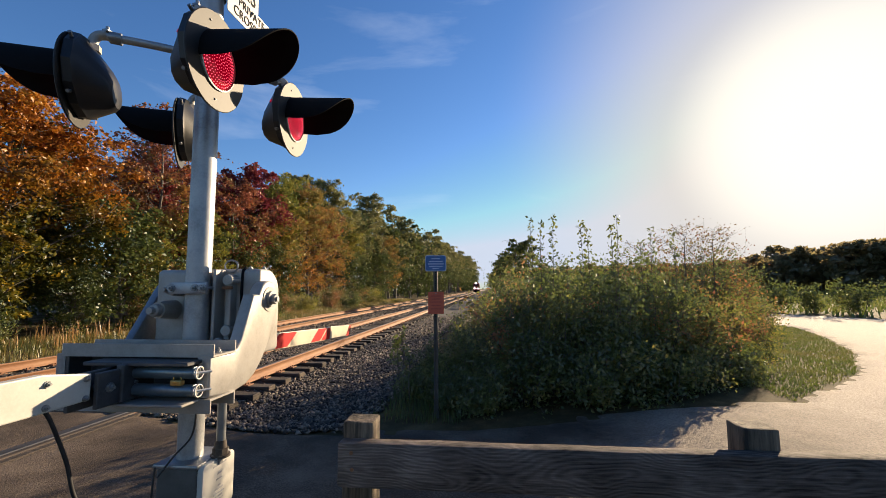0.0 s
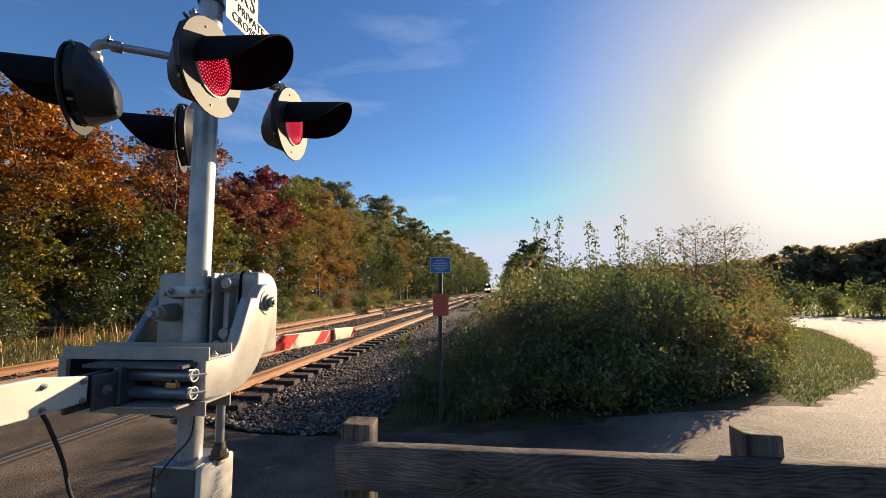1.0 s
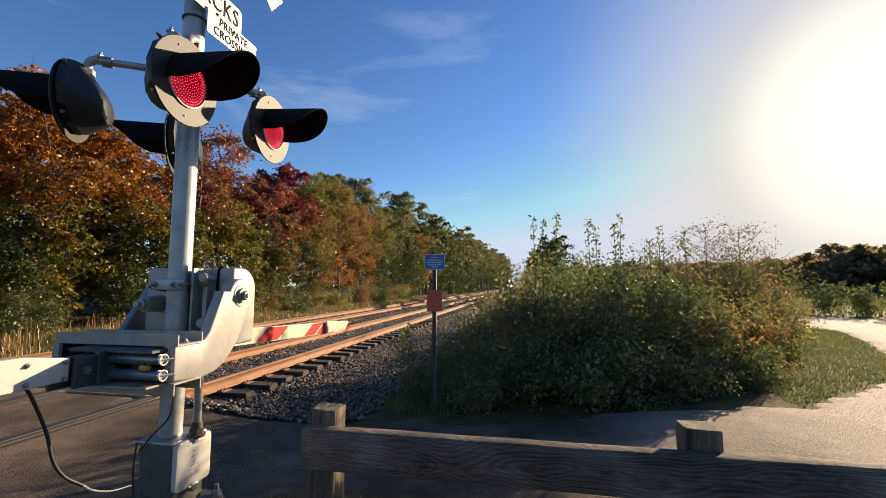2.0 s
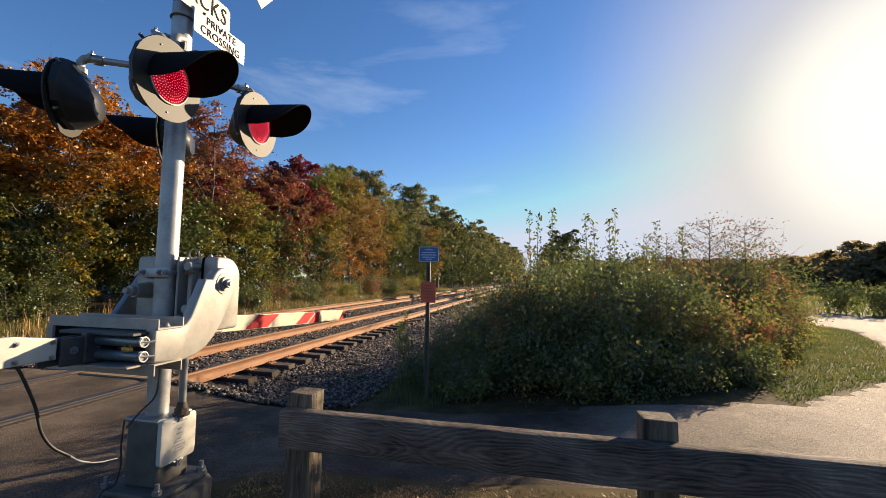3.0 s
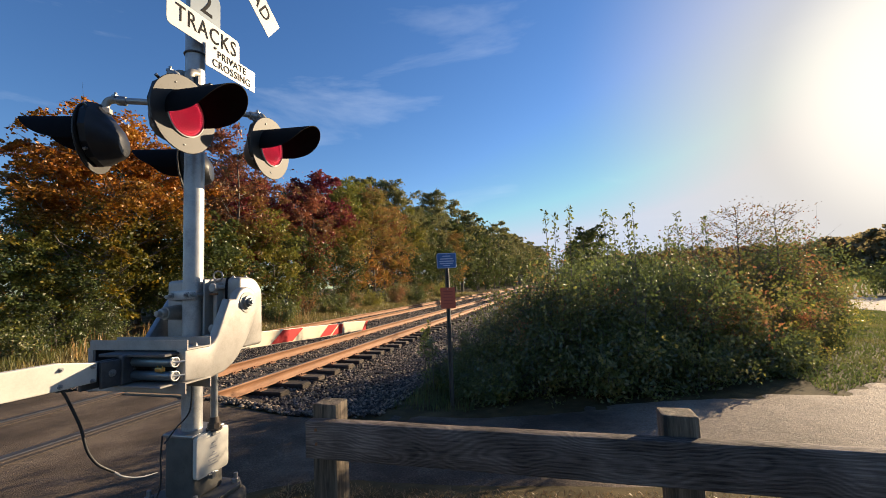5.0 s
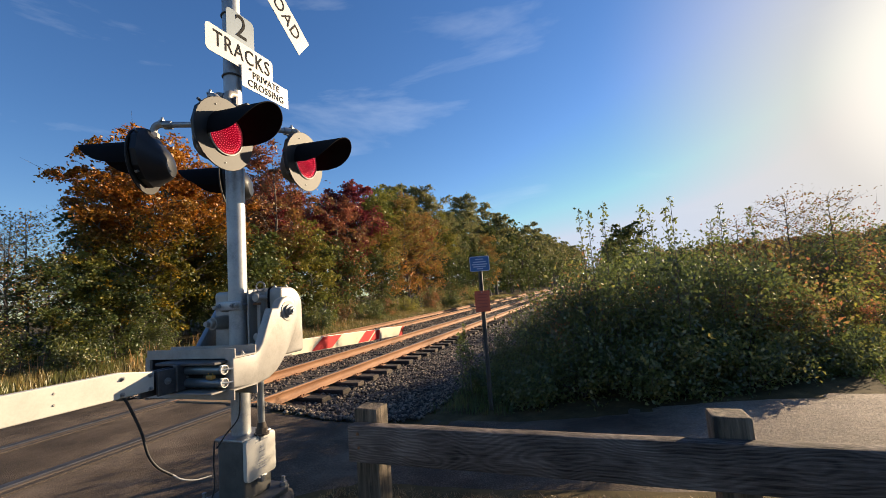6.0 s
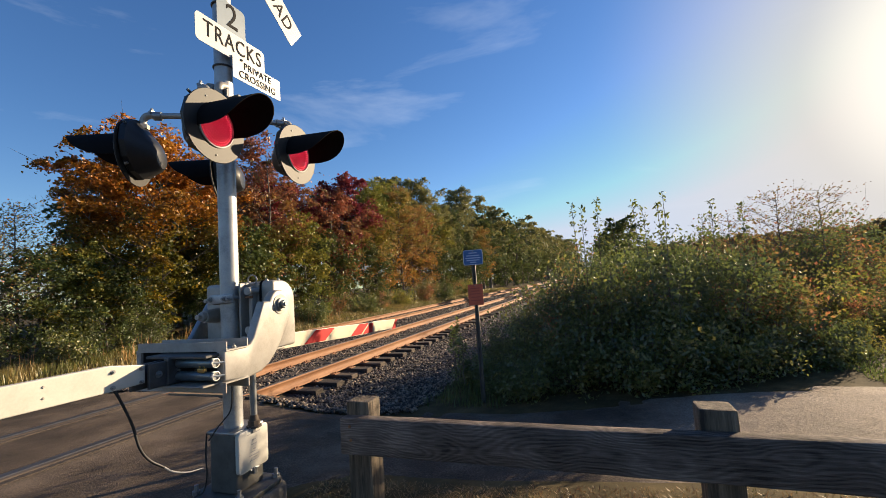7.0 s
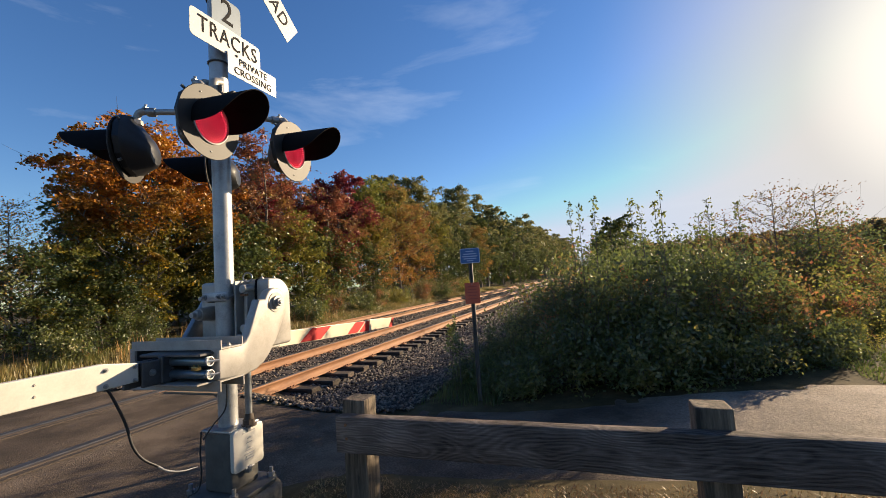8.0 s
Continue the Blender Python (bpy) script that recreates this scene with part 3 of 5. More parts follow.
sv, sf, base = [], [], 0
for args in ((12500, (-3.9, -1.3), (4.1, 11), 0.027, 1.6), (8000, (-4.4, -1.5), (9, 26), 0.034, 1.5), (12000, (-7.9, -5.3), (4.4, 15), 0.03, 1.5), (9000, (-8.0, -5.2), (13, 45), 0.042, 1.6), (3500, (-6.9, -5.9), (4.4, 6), 0.028, 1.0), (3500, (-5.4, -4.3), (4.9, 16), 0.026, 1.5), (2500, (-9.4, -8), (5, 25), 0.034, 1.4)):
    a, b = stones(*args)
    sv.append(a)
    sf.append(b + base)
    base += len(a)
rocks = link_mesh("ballast_stones", mesh_np("ballast_stones", np.concatenate(sv), np.concatenate(sf)), STONE)
tagged(rocks, "loose grey crushed ballast stones beside rusty tracks", "ballast", kind="stuff")

# tracks: rails, ties, plates
RAIL = [(-0.07, 0.0), (0.07, 0.0), (0.07, 0.012), (0.012, 0.03), (0.009, 0.125), (0.034, 0.14), (0.036, 0.165), (0.028, 0.172), (-0.028, 0.172), (-0.036, 0.165), (-0.034, 0.14), (-0.009, 0.125), (-0.012, 0.03), (-0.07, 0.012)]


def rail_mesh(y0, y1):
    n, k = len(RAIL), 0
    ys = sorted([y0, 4.6, *np.arange(math.ceil(y0 / 12) * 12 + 0.1, min(y1, 96), 12), y1])
    verts = np.array([(u, y, w) for y in ys for u, w in RAIL])
    faces = [(r * n + i, r * n + (i + 1) % n, (r + 1) * n + (i + 1) % n, (r + 1) * n + i) for r in range(len(ys) - 1) for i in range(n)]
    me = mesh_np("rail", verts, faces)
    me.materials.append(RUST)
    me.materials.append(RAILTOP)
    me.materials.append(ROADRAIL)
    for p in me.polygons:
        k = p.index % n
        p.material_index = 2 if p.center.y < 4.6 else 1 if k in (7, 8) else 0
    return me


RAILME = rail_mesh(-40, 900)
bm = box((-1.3, -0.115, -0.17), (1.3, 0.115, 0.0), 0.012, 1)
bmesh.ops.subdivide_edges(bm, edges=[e for e in bm.edges if e.calc_length() > 1.5], cuts=2)
TIEME = bpy.data.meshes.new("tie")
bm.to_mesh(TIEME)
bm.free()
TIEME.materials.append(TIE)
bm = box((-0.17, -0.09, 0.0), (0.17, 0.09, 0.018), 0.004, 1)
for sx in (-0.10, 0.10):
    box((sx - 0.014, -0.05, 0.018), (sx + 0.014, -0.02, 0.04), 0, 1, bm)
    box((sx - 0.014, 0.02, 0.018), (sx + 0.014, 0.05, 0.04), 0, 1, bm)
PLATEME = bpy.data.meshes.new("tie_plate")
bm.to_mesh(PLATEME)
bm.free()
PLATEME.materials.append(RUST)


def track(cx, label, until):
    root = empty("railway_track", (cx, 0, RAILZ - 0.172), label=label, category="railway track", group="parallel tracks")
    for sx in (-0.755, 0.755):
        link_mesh("rail", RAILME, None, root, "rust-brown steel rail with a worn head").location = (sx, 0, 0)
    rng = random.Random(int(-cx * 10))
    y, count = 5.15, 0
    while y < until:
        tie = link_mesh("tie", TIEME, None, root)
        out = 0.03 * rng.gauss(0, 1)
        tie.location, tie.rotation_euler = (out, y, -0.012 + rng.gauss(0, 0.004)), (0, rng.gauss(0, 0.003), rng.gauss(0, 0.012))
        if y < 26:
            for sx in (-0.755, 0.755):
                link_mesh("tie_plate", PLATEME, None, root).location = (sx, y, -0.013)
        y += 0.55 + rng.gauss(0, 0.02)
        count += 1
    bm = bmesh.new()
    for k in range(420):
        box((-1.3, y - 0.11, -0.16), (1.3, y + 0.11, -0.012), 0, 1, bm)
        y += 0.55
    tagged(part("far_ties", bm, TIE, root), kind="stuff")
    return root


track(NEAR, "single railway track with rusty rails on dark ties", 75)
track(FAR, "second railway track with rusty rails on dark ties", 60)

# rubber and timber filler strips along the rails in the paving
for cx in (NEAR, FAR):
    for sx in (-0.755, 0.755):
        for k, (a, b) in enumerate(((-0.16, -0.045), (0.085, 0.16))):
            bm = box((cx + sx + a, -9, 0.0), (cx + sx + b, float(road_edge(cx + sx)) - 0.05, RAILZ + 0.004), 0.006, 1)
            tagged(part("flangeway_filler", bm, DARKSTEEL if k == 0 else TIE), "dark rubber strip beside a rail in asphalt", "filler strip", kind="structure")

# timber plank that ends the paving between the near rails
plank = part("crossing_plank", box((NEAR - 0.60, 4.60, -0.05), (NEAR + 0.60, 4.82, RAILZ + 0.012), 0.012, 2), PLANK)
tagged(plank, "sunlit tan timber plank closing the asphalt between rails", "plank", kind="structure")

# ---- plants ----


def leaf_quads(centres, size, rng, droop=0.25, narrow=0.55, level=1.0):
    """Folded leaf blades, one at each centre."""
    n = len(centres)
    d = rng.standard_normal((n, 3))
    d[:, 2] = d[:, 2] * level - droop
    d /= np.linalg.norm(d, axis=1, keepdims=True)
    s = np.cross(d, rng.standard_normal((n, 3)) * np.array([level, level, 1.0]))
    s /= np.linalg.norm(s, axis=1, keepdims=True) + 1e-9
    up = np.cross(s, d)
    L = (size * (0.6 + 0.8 * rng.random(n)))[:, None]
    c = centres
    w = L * narrow * 0.5
    verts = np.stack([c - d * L * 0.5, c + s * w + up * L * 0.12, c + d * L * 0.5, c - s * w + up * L * 0.12], 1).reshape(-1, 3)
    k = 4 * np.arange(n)[:, None]
    faces = np.concatenate([np.stack([k, k + 1, k + 2], -1).reshape(-1, 3), np.stack([k, k + 2, k + 3], -1).reshape(-1, 3)])
    return verts, faces


def limb_rings(paths, sides=5):
    """Tapered limbs along paths of (points, radii)."""
    vs, fs, base = [], [], 0
    for pts, rad in paths:
        pts, rad = np.asarray(pts), np.asarray(rad)
        d = np.gradient(pts, axis=0)
        d /= np.linalg.norm(d, axis=1, keepdims=True) + 1e-9
        ref = np.where(np.abs(d[:, 2:3]) > 0.9, np.array([[1.0, 0, 0]]), np.array([[0, 0, 1.0]]))
        a = np.cross(d, ref)
        a /= np.linalg.norm(a, axis=1, keepdims=True) + 1e-9
        b = np.cross(d, a)
        ang = 2 * np.pi * np.arange(sides) / sides
        ring = pts[:, None] + rad[:, None, None] * (np.cos(ang)[None, :, None] * a[:, None] + np.sin(ang)[None, :, None] * b[:, None])
        vs.append(ring.reshape(-1, 3))
        i, j = np.meshgrid(np.arange(len(pts) - 1), np.arange(sides), indexing="ij")
        q = base + i * sides + j
        r = base + i * sides + (j + 1) % sides
        fs.append(np.stack([q, r, r + sides, q + sides], -1).reshape(-1, 4))
        base += len(pts) * sides
    return np.concatenate(vs), np.concatenate(fs)


def tree(name, height, spread, seed, leaves, leaf_mat, label, leaf=0.16, crown=0.18, limbs=26, trunk=0.13, puff=0.38, shape=0.6, twigs=4):
    """A tree at the origin: trunk, limbs and a crown of separate leaves."""
    rng = np.random.default_rng(seed)
    root = empty(name, label=label, category="tree", group="trees along the railway")
    k = 9
    t = np.linspace(0, 1, k)
    lean = rng.normal(0, 0.04, 2) * height
    sway = np.cumsum(rng.normal(0, 0.012 * height, (k, 2)), 0)
    axis = np.stack([lean[0] * t + sway[:, 0] * t, lean[1] * t + sway[:, 1] * t, t * height * 0.96], -1)
    v, f = limb_rings([(axis, trunk * (1 - 0.88 * t) * (1 + 0.5 * np.exp(-t * 14)))], 8)
    me = mesh_np("trunk", v, f)
    me.shade_smooth()
    link_mesh("trunk", me, BARK, root)
    paths, tips, weight = [], [], []
    for i in range(limbs):
        h = crown + (0.97 - crown) * ((i + rng.random()) / limbs)
        start = np.array([np.interp(h, t, axis[:, c]) for c in range(3)])
        az = i * 2.4 + rng.normal(0, 0.4)
        rel = (h - crown) / (1 - crown)
        reach = spread * (np.sin(np.pi * np.clip(rel * 0.80 + 0.16, 0, 1)) ** shape) * rng.uniform(0.6, 1.12)
        rise = rng.uniform(0.3, 0.8) * (1 - 0.45 * rel) + 0.1
        u = np.linspace(0, 1, 5)[:, None]
        out = np.array([[math.cos(az), math.sin(az), 0]])
        pts = start + out * reach * u + np.array([[0, 0, 1]]) * reach * rise * (u * 0.8 + 0.35 * u * u) + np.cumsum(rng.normal(0, 0.03 * reach, (5, 3)), 0) * u
        r0 = max(0.012, trunk * 0.42 * (1 - 0.75 * h))
        paths.append((pts, r0 * (1 - 0.85 * u[:, 0])))
        tips += [pts[2], pts[3], pts[4]]
        weight += [0.6, 1.0, 1.0]
        for _ in range(twigs):
            w = rng.uniform(0.3, 0.95)
            s0 = np.array([np.interp(w, u[:, 0], pts[:, c]) for c in range(3)])
            dirn = out[0] * 0.5 + rng.normal(0, 0.6, 3) + np.array([0, 0, 0.35])
            ln = reach * rng.uniform(0.25, 0.55)
            sub = s0 + dirn / np.linalg.norm(dirn) * ln * np.linspace(0, 1, 3)[:, None]
            paths.append((sub, r0 * 0.4 * np.array([1, 0.6, 0.2])))
            tips += [sub[1], sub[2]]
            weight += [0.7, 1.2]
    v, f = limb_rings(paths, 3)
    link_mesh("branchwork", mesh_np("branchwork", v, f), BARK, root)
    # leafy sprays: flat, dense in the middle, with gaps of air between them
    tips, weight = np.array(tips), np.array(weight)
    weight = weight * rng.uniform(0.15, 1.3, len(weight)) ** 1.6 * (rng.random(len(weight)) < 0.72)
    pick = rng.choice(len(tips), leaves, p=weight / weight.sum())
    size = puff * rng.uniform(0.6, 1.5, len(tips))
    slope = rng.normal(0, 0.28, (len(tips), 2))
    r, a = rng.random(leaves) ** 0.75 * 1.55 * size[pick], rng.uniform(0, 6.283, leaves)
    flat = np.stack([r * np.cos(a), r * np.sin(a)], -1)
    rise = (flat * slope[pick]).sum(1) - 0.30 * r * r / size[pick] + rng.normal(0, 0.22, leaves) * size[pick]
    spot = tips[pick] + np.concatenate([flat, rise[:, None]], 1)
    spot[:, 2] = np.maximum(spot[:, 2], 0.3)
    v, f = leaf_quads(spot, leaf, rng, 0.3, 0.66, 0.55)
    link_mesh("crown", mesh_np("crown", v, f), leaf_mat, root)
    return root


def place(proto, x, y, s=1.0, turn=0.0, first=False, label=""):
    m = Matrix.Translation((x, y, float(ground_z(x, y)) - 0.03)) @ Matrix.Rotation(turn, 4, "Z")
    if first:
        proto.matrix_basis = m @ Matrix.Scale(s, 4)
        return proto
    proto_scale = proto.scale.copy()
    proto.scale = (s, s, s)
    ob = copy_thing(proto, m)
    proto.scale = proto_scale
    if label:
        ob["label"] = label
    return ob


maple = tree("maple_tree", 8.0, 3.6, 11, 54000, L_ORANGE, "broad maple turning orange over green lower leaves", 0.125, 0.07, 74, 0.2, 0.33, 0.72)
place(maple, -13.6, 9.9, 0.86, 0.4, True)
russet = tree("maple_tree", 9.0, 2.2, 23, 11500, L_RUSSET, "slender maple with thin russet and red leaves", 0.135, 0.14, 42, 0.11, 0.27)
place(russet, -13.6, 15.8, 1.0, 0.0, True)
crimson = tree("maple_tree", 9.2, 2.1, 31, 15000, L_DARKRED, "maple with dark crimson autumn leaves", 0.155, 0.34, 36, 0.13, 0.30)
place(crimson, -14.2, 22.6, 0.95, 0.0, True)
birch = tree("young_tree", 5.7, 1.3, 41, 7500, L_YELLOW, "young yellow-green tree at the wood's edge", 0.125, 0.06, 34, 0.05, 0.2)
place(birch, -12.5, 17.3, 1.0, 0.0, True)
olive = tree("poplar_tree", 12.0, 2.2, 53, 10500, L_OLIVE, "tall olive-green poplar thinning in autumn", 0.20, 0.28, 44, 0.15, 0.34)
place(olive, -14.6, 36.5, 1.0, 0.0, True)
copper = tree("maple_tree", 9.5, 2.5, 61, 11000, L_COPPER, "maple with copper and olive leaves and grey limbs", 0.145, 0.14, 46, 0.12, 0.29)
place(copper, -12.9, 29.3, 0.95, 0.0, True)
green = tree("ash_tree", 10.5, 2.6, 71, 10500, L_GREEN, "dark green ash tree in full leaf", 0.215, 0.08, 44, 0.15, 0.38)
place(green, -16.4, 31.5, 0.95, 0.0, True)
shade = tree("understorey_tree", 5.0, 2.0, 83, 6500, L_GREEN, "low dark green understorey tree below taller ones", 0.15, 0.04, 36, 0.06, 0.30)
place(shade, -12.6, 13.4, 0.9, 0.0, True)
aspen = tree("aspen_tree", 10.0, 1.7, 91, 7500, L_YELLOW, "slim aspen with thinning yellow-green leaves", 0.155, 0.40, 34, 0.10, 0.29)
place(aspen, -14.4, 27.2, 1.0, 0.0, True)
bare = tree("bare_sapling", 4.6, 1.6, 97, 1300, L_RUSSET, "nearly bare grey sapling with few leaves", 0.07, 0.15, 44, 0.05, 0.25, twigs=6)
place(bare, -13.4, 6.1, 0.85, 0.0, True)
pine = tree("hedge_tree", 7.5, 4.0, 103, 1000, L_HILLHAZE, "round olive green tree on the far hill", 0.85, 0.02, 14, 0.14, 0.9, twigs=2)
place(pine, 60.0, 70.0, 1.0, 0.0, True)

for proto, x, y, s, turn in (
        (bare, -12.8, 5.2, 0.75, 2.0), (bare, -15.5, 6.9, 1.0, 4.0), (shade, -13.2, 6.9, 0.62, 2.0), (shade, -15.0, 5.4, 0.6, 4.0), (shade, -12.7, 8.2, 0.55, 1.0), (birch, -12.9, 7.4, 0.6, 5.0),
        (shade, -12.7, 11.9, 0.45, 0.2), (green, -20.5, 13.0, 0.72, 3.4), (green, -20.5, 17.5, 0.75, 4.6), (bare, -16.6, 8.0, 1.1, 0.6), (shade, -17.2, 11.4, 1.1, 1.6), (green, -21.0, 23.0, 0.8, 5.2), (green, -17.8, 14.5, 0.8, 2.0), (russet, -16.2, 17.6, 0.95, 2.5), (shade, -14.4, 13.2, 1.0, 3.0), (birch, -12.6, 14.6, 0.72, 1.1),
        (green, -17.5, 19.5, 0.75, 3.0), (russet, -15.4, 19.0, 0.85, 1.3), (shade, -13.4, 19.6, 0.95, 1.0), (shade, -13.0, 23.6, 0.85, 1.0), 
        (aspen, -13.4, 25.4, 0.9, 0.5), (copper, -15.6, 25.4, 0.85, 4.0), (green, -17.2, 25.8, 0.85, 2.0), (aspen, -14.8, 31.4, 1.05, 3.0), 
        (olive, -15.6, 33.6, 0.98, 4.0), (copper, -13.4, 34.2, 0.9, 5.0), (aspen, -13.4, 38.4, 1.0, 2.0), (shade, -12.9, 37.4, 1.0, 1.0), (green, -16.8, 40.0, 1.0, 2.2),
        (olive, -14.0, 41.5, 0.85, 1.0), (green, -14.8, 45.0, 0.95, 0.0), (shade, -12.9, 46.5, 1.1, 3.0), (olive, -14.4, 50.3, 1.16, 3.0), (shade, -13.2, 51.0, 1.2, 5.0), (green, -17.6, 47.0, 1.0, 5.5),
        (russet, -13.1, 20.6, 0.85, 3.3), (copper, -12.9, 25.0, 0.72, 4.4), (crimson, -15.2, 18.0, 0.85, 2.0), (russet, -13.6, 32.8, 0.9, 5.0), (copper, -13.4, 54.5, 0.9, 1.9), (olive, -16.0, 55.0, 1.05, 1.5), (green, -13.8, 58.0, 1.0, 3.5)):
    place(proto, x, y, s, turn)
fargreen = tree("ash_tree", 10.5, 2.7, 171, 1500, L_GREEN, "dark green tree far along the railway", 0.42, 0.06, 17, 0.15, 0.5, twigs=2)
place(fargreen, -16.0, 62.0, 1.1, 0.0, True)
farolive = tree("poplar_tree", 11.5, 2.4, 153, 1500, L_OLIVE, "tall olive poplar far along the railway", 0.40, 0.2, 17, 0.15, 0.46, twigs=2)
place(farolive, -14.0, 63.0, 1.1, 0.0, True)
rng = random.Random(5)
y = 66.0
while y < 420:
    grow = 0.85 + 0.0042 * y
    for dx in (0, 3.4):
        place(rng.choice((fargreen, farolive)), -14.2 - dx + rng.gauss(0, 0.6), y + rng.gauss(0, 1), grow * rng.uniform(0.9, 1.15), rng.uniform(0, 6.28))
    if y < 130:
        place(fargreen, -12.8 + rng.gauss(0, 0.4), y + 2, rng.uniform(0.4, 0.6), rng.uniform(0, 6.28))
    y += 3.4 + 0.022 * y
# trees beyond the thicket, and the wooded hill behind the field
y = 46.0
while y < 420:
    place(rng.choice((fargreen, farolive, fargreen)), 5.0 + rng.gauss(0, 1.0), y, rng.uniform(0.50, 0.66) + 0.0022 * y, rng.uniform(0, 6.28))
    y += 4.5 + 0.02 * y
for i in range(120):
    a = radians(3 + 82 * (i + 0.6 * rng.random()) / 120)
    d = 90 + 9 * (i % 2) + rng.gauss(0, 3)
    tall = 0.70 + 0.26 * float(sstep(0.42, 0.62, a)) + rng.gauss(0, 0.05) + 0.06 * (i % 2)
    place(pine, d * math.sin(a), d * math.cos(a), tall, rng.uniform(0, 6.28))

# the thicket beside the path


def shrub(seed, height, spread, leaves, mat, label, leaf=0.05, stems=16, bare=0.15, puff=0.10):
    rng = np.random.default_rng(seed)
    root = empty("shrub", label=label, category="shrub", group="shrubs of the thicket")
    paths, tips = [], []
    for i in range(stems):
        az, out = rng.uniform(0, 6.283), spread * math.sqrt(rng.random())
        u = np.linspace(0, 1, 6)[:, None]
        top = height * rng.uniform(0.55, 1.05) * (1 - 0.35 * (out / spread) ** 2)
        d = np.array([[math.cos(az), math.sin(az), 0]])
        pts = d * out * (0.15 + 0.85 * u ** 0.8) + np.array([[0, 0, 1]]) * top * u + np.cumsum(rng.normal(0, 0.03, (6, 3)), 0) * u
        paths.append((pts, 0.011 * (1 - 0.8 * u[:, 0])))
        tips += list(pts[1:])
        for _ in range(6):
            w = rng.uniform(0.2, 0.98)
            s0 = np.array([np.interp(w, u[:, 0], pts[:, c]) for c in range(3)])
            dirn = d[0] * 0.5 + rng.normal(0, 0.7, 3) + np.array([0, 0, 0.3])
            sub = s0 + dirn / np.linalg.norm(dirn) * rng.uniform(0.2, 0.5) * np.linspace(0, 1, 3)[:, None]
            sub[:, 2] = np.maximum(sub[:, 2], 0.05)
            paths.append((sub, 0.005 * np.array([1, 0.7, 0.3])))
            tips += [sub[0], sub[1], sub[2], sub[2]]
    v, f = limb_rings(paths, 3)
    link_mesh("branchwork", mesh_np("branchwork", v, f), BARK, root)
    tips = np.array(tips)
    wt = rng.uniform(0.1, 1.6, len(tips))
    spot = tips[rng.choice(len(tips), leaves, p=wt / wt.sum())] + rng.standard_normal((leaves, 3)) * puff
    spot[:, 2] = np.abs(spot[:, 2]) + 0.03
    v, f = leaf_quads(spot, leaf, rng)
    link_mesh("foliage", mesh_np("foliage", v, f), mat, root)
    return root


def shoot(x, y, top, seed, leaf=0.055, count=95, lean=0.0, name="shoot"):
    """An upright leafy shoot that stands above the thicket."""
    rng = np.random.default_rng(seed)
    z0 = float(ground_z(x, y))
    root = empty("sapling", (x, y, z0), label="upright slender sapling with sparse small leaves", category="sapling", group="saplings above the thicket")
    u = np.linspace(0, 1, 9)
    h = top - z0
    pts = np.stack([lean * u * u + np.cumsum(rng.normal(0, 0.008, 9)), np.cumsum(rng.normal(0, 0.008, 9)), h * u], -1)
    pts[:, :2] -= pts[-1, :2]
    paths = [(pts, 0.010 * (1 - 0.75 * u))]
    spots = []
    for i in range(count):
        w = rng.uniform(0.45, 1.0)
        s0 = np.array([np.interp(w, u, pts[:, c]) for c in range(3)])
        az = rng.uniform(0, 6.283)
        ln = rng.uniform(0.02, 0.10) * (1.35 - w)  + 0.015
        tip = s0 + np.array([math.cos(az) * ln, math.sin(az) * ln, ln * 1.1])
        if i % 4 == 0:
            paths.append((np.array([s0, (s0 + tip) / 2, tip]), np.array([0.003, 0.0025, 0.0015])))
        spots.append(tip)
    v, f = limb_rings(paths, 3)
    link_mesh("stem", mesh_np("stem", v, f), BARK, root)
    v, f = leaf_quads(np.array(spots), leaf, rng, -0.4)
    link_mesh("foliage", mesh_np("foliage", v, f), L_SHRUB, root)
    return root


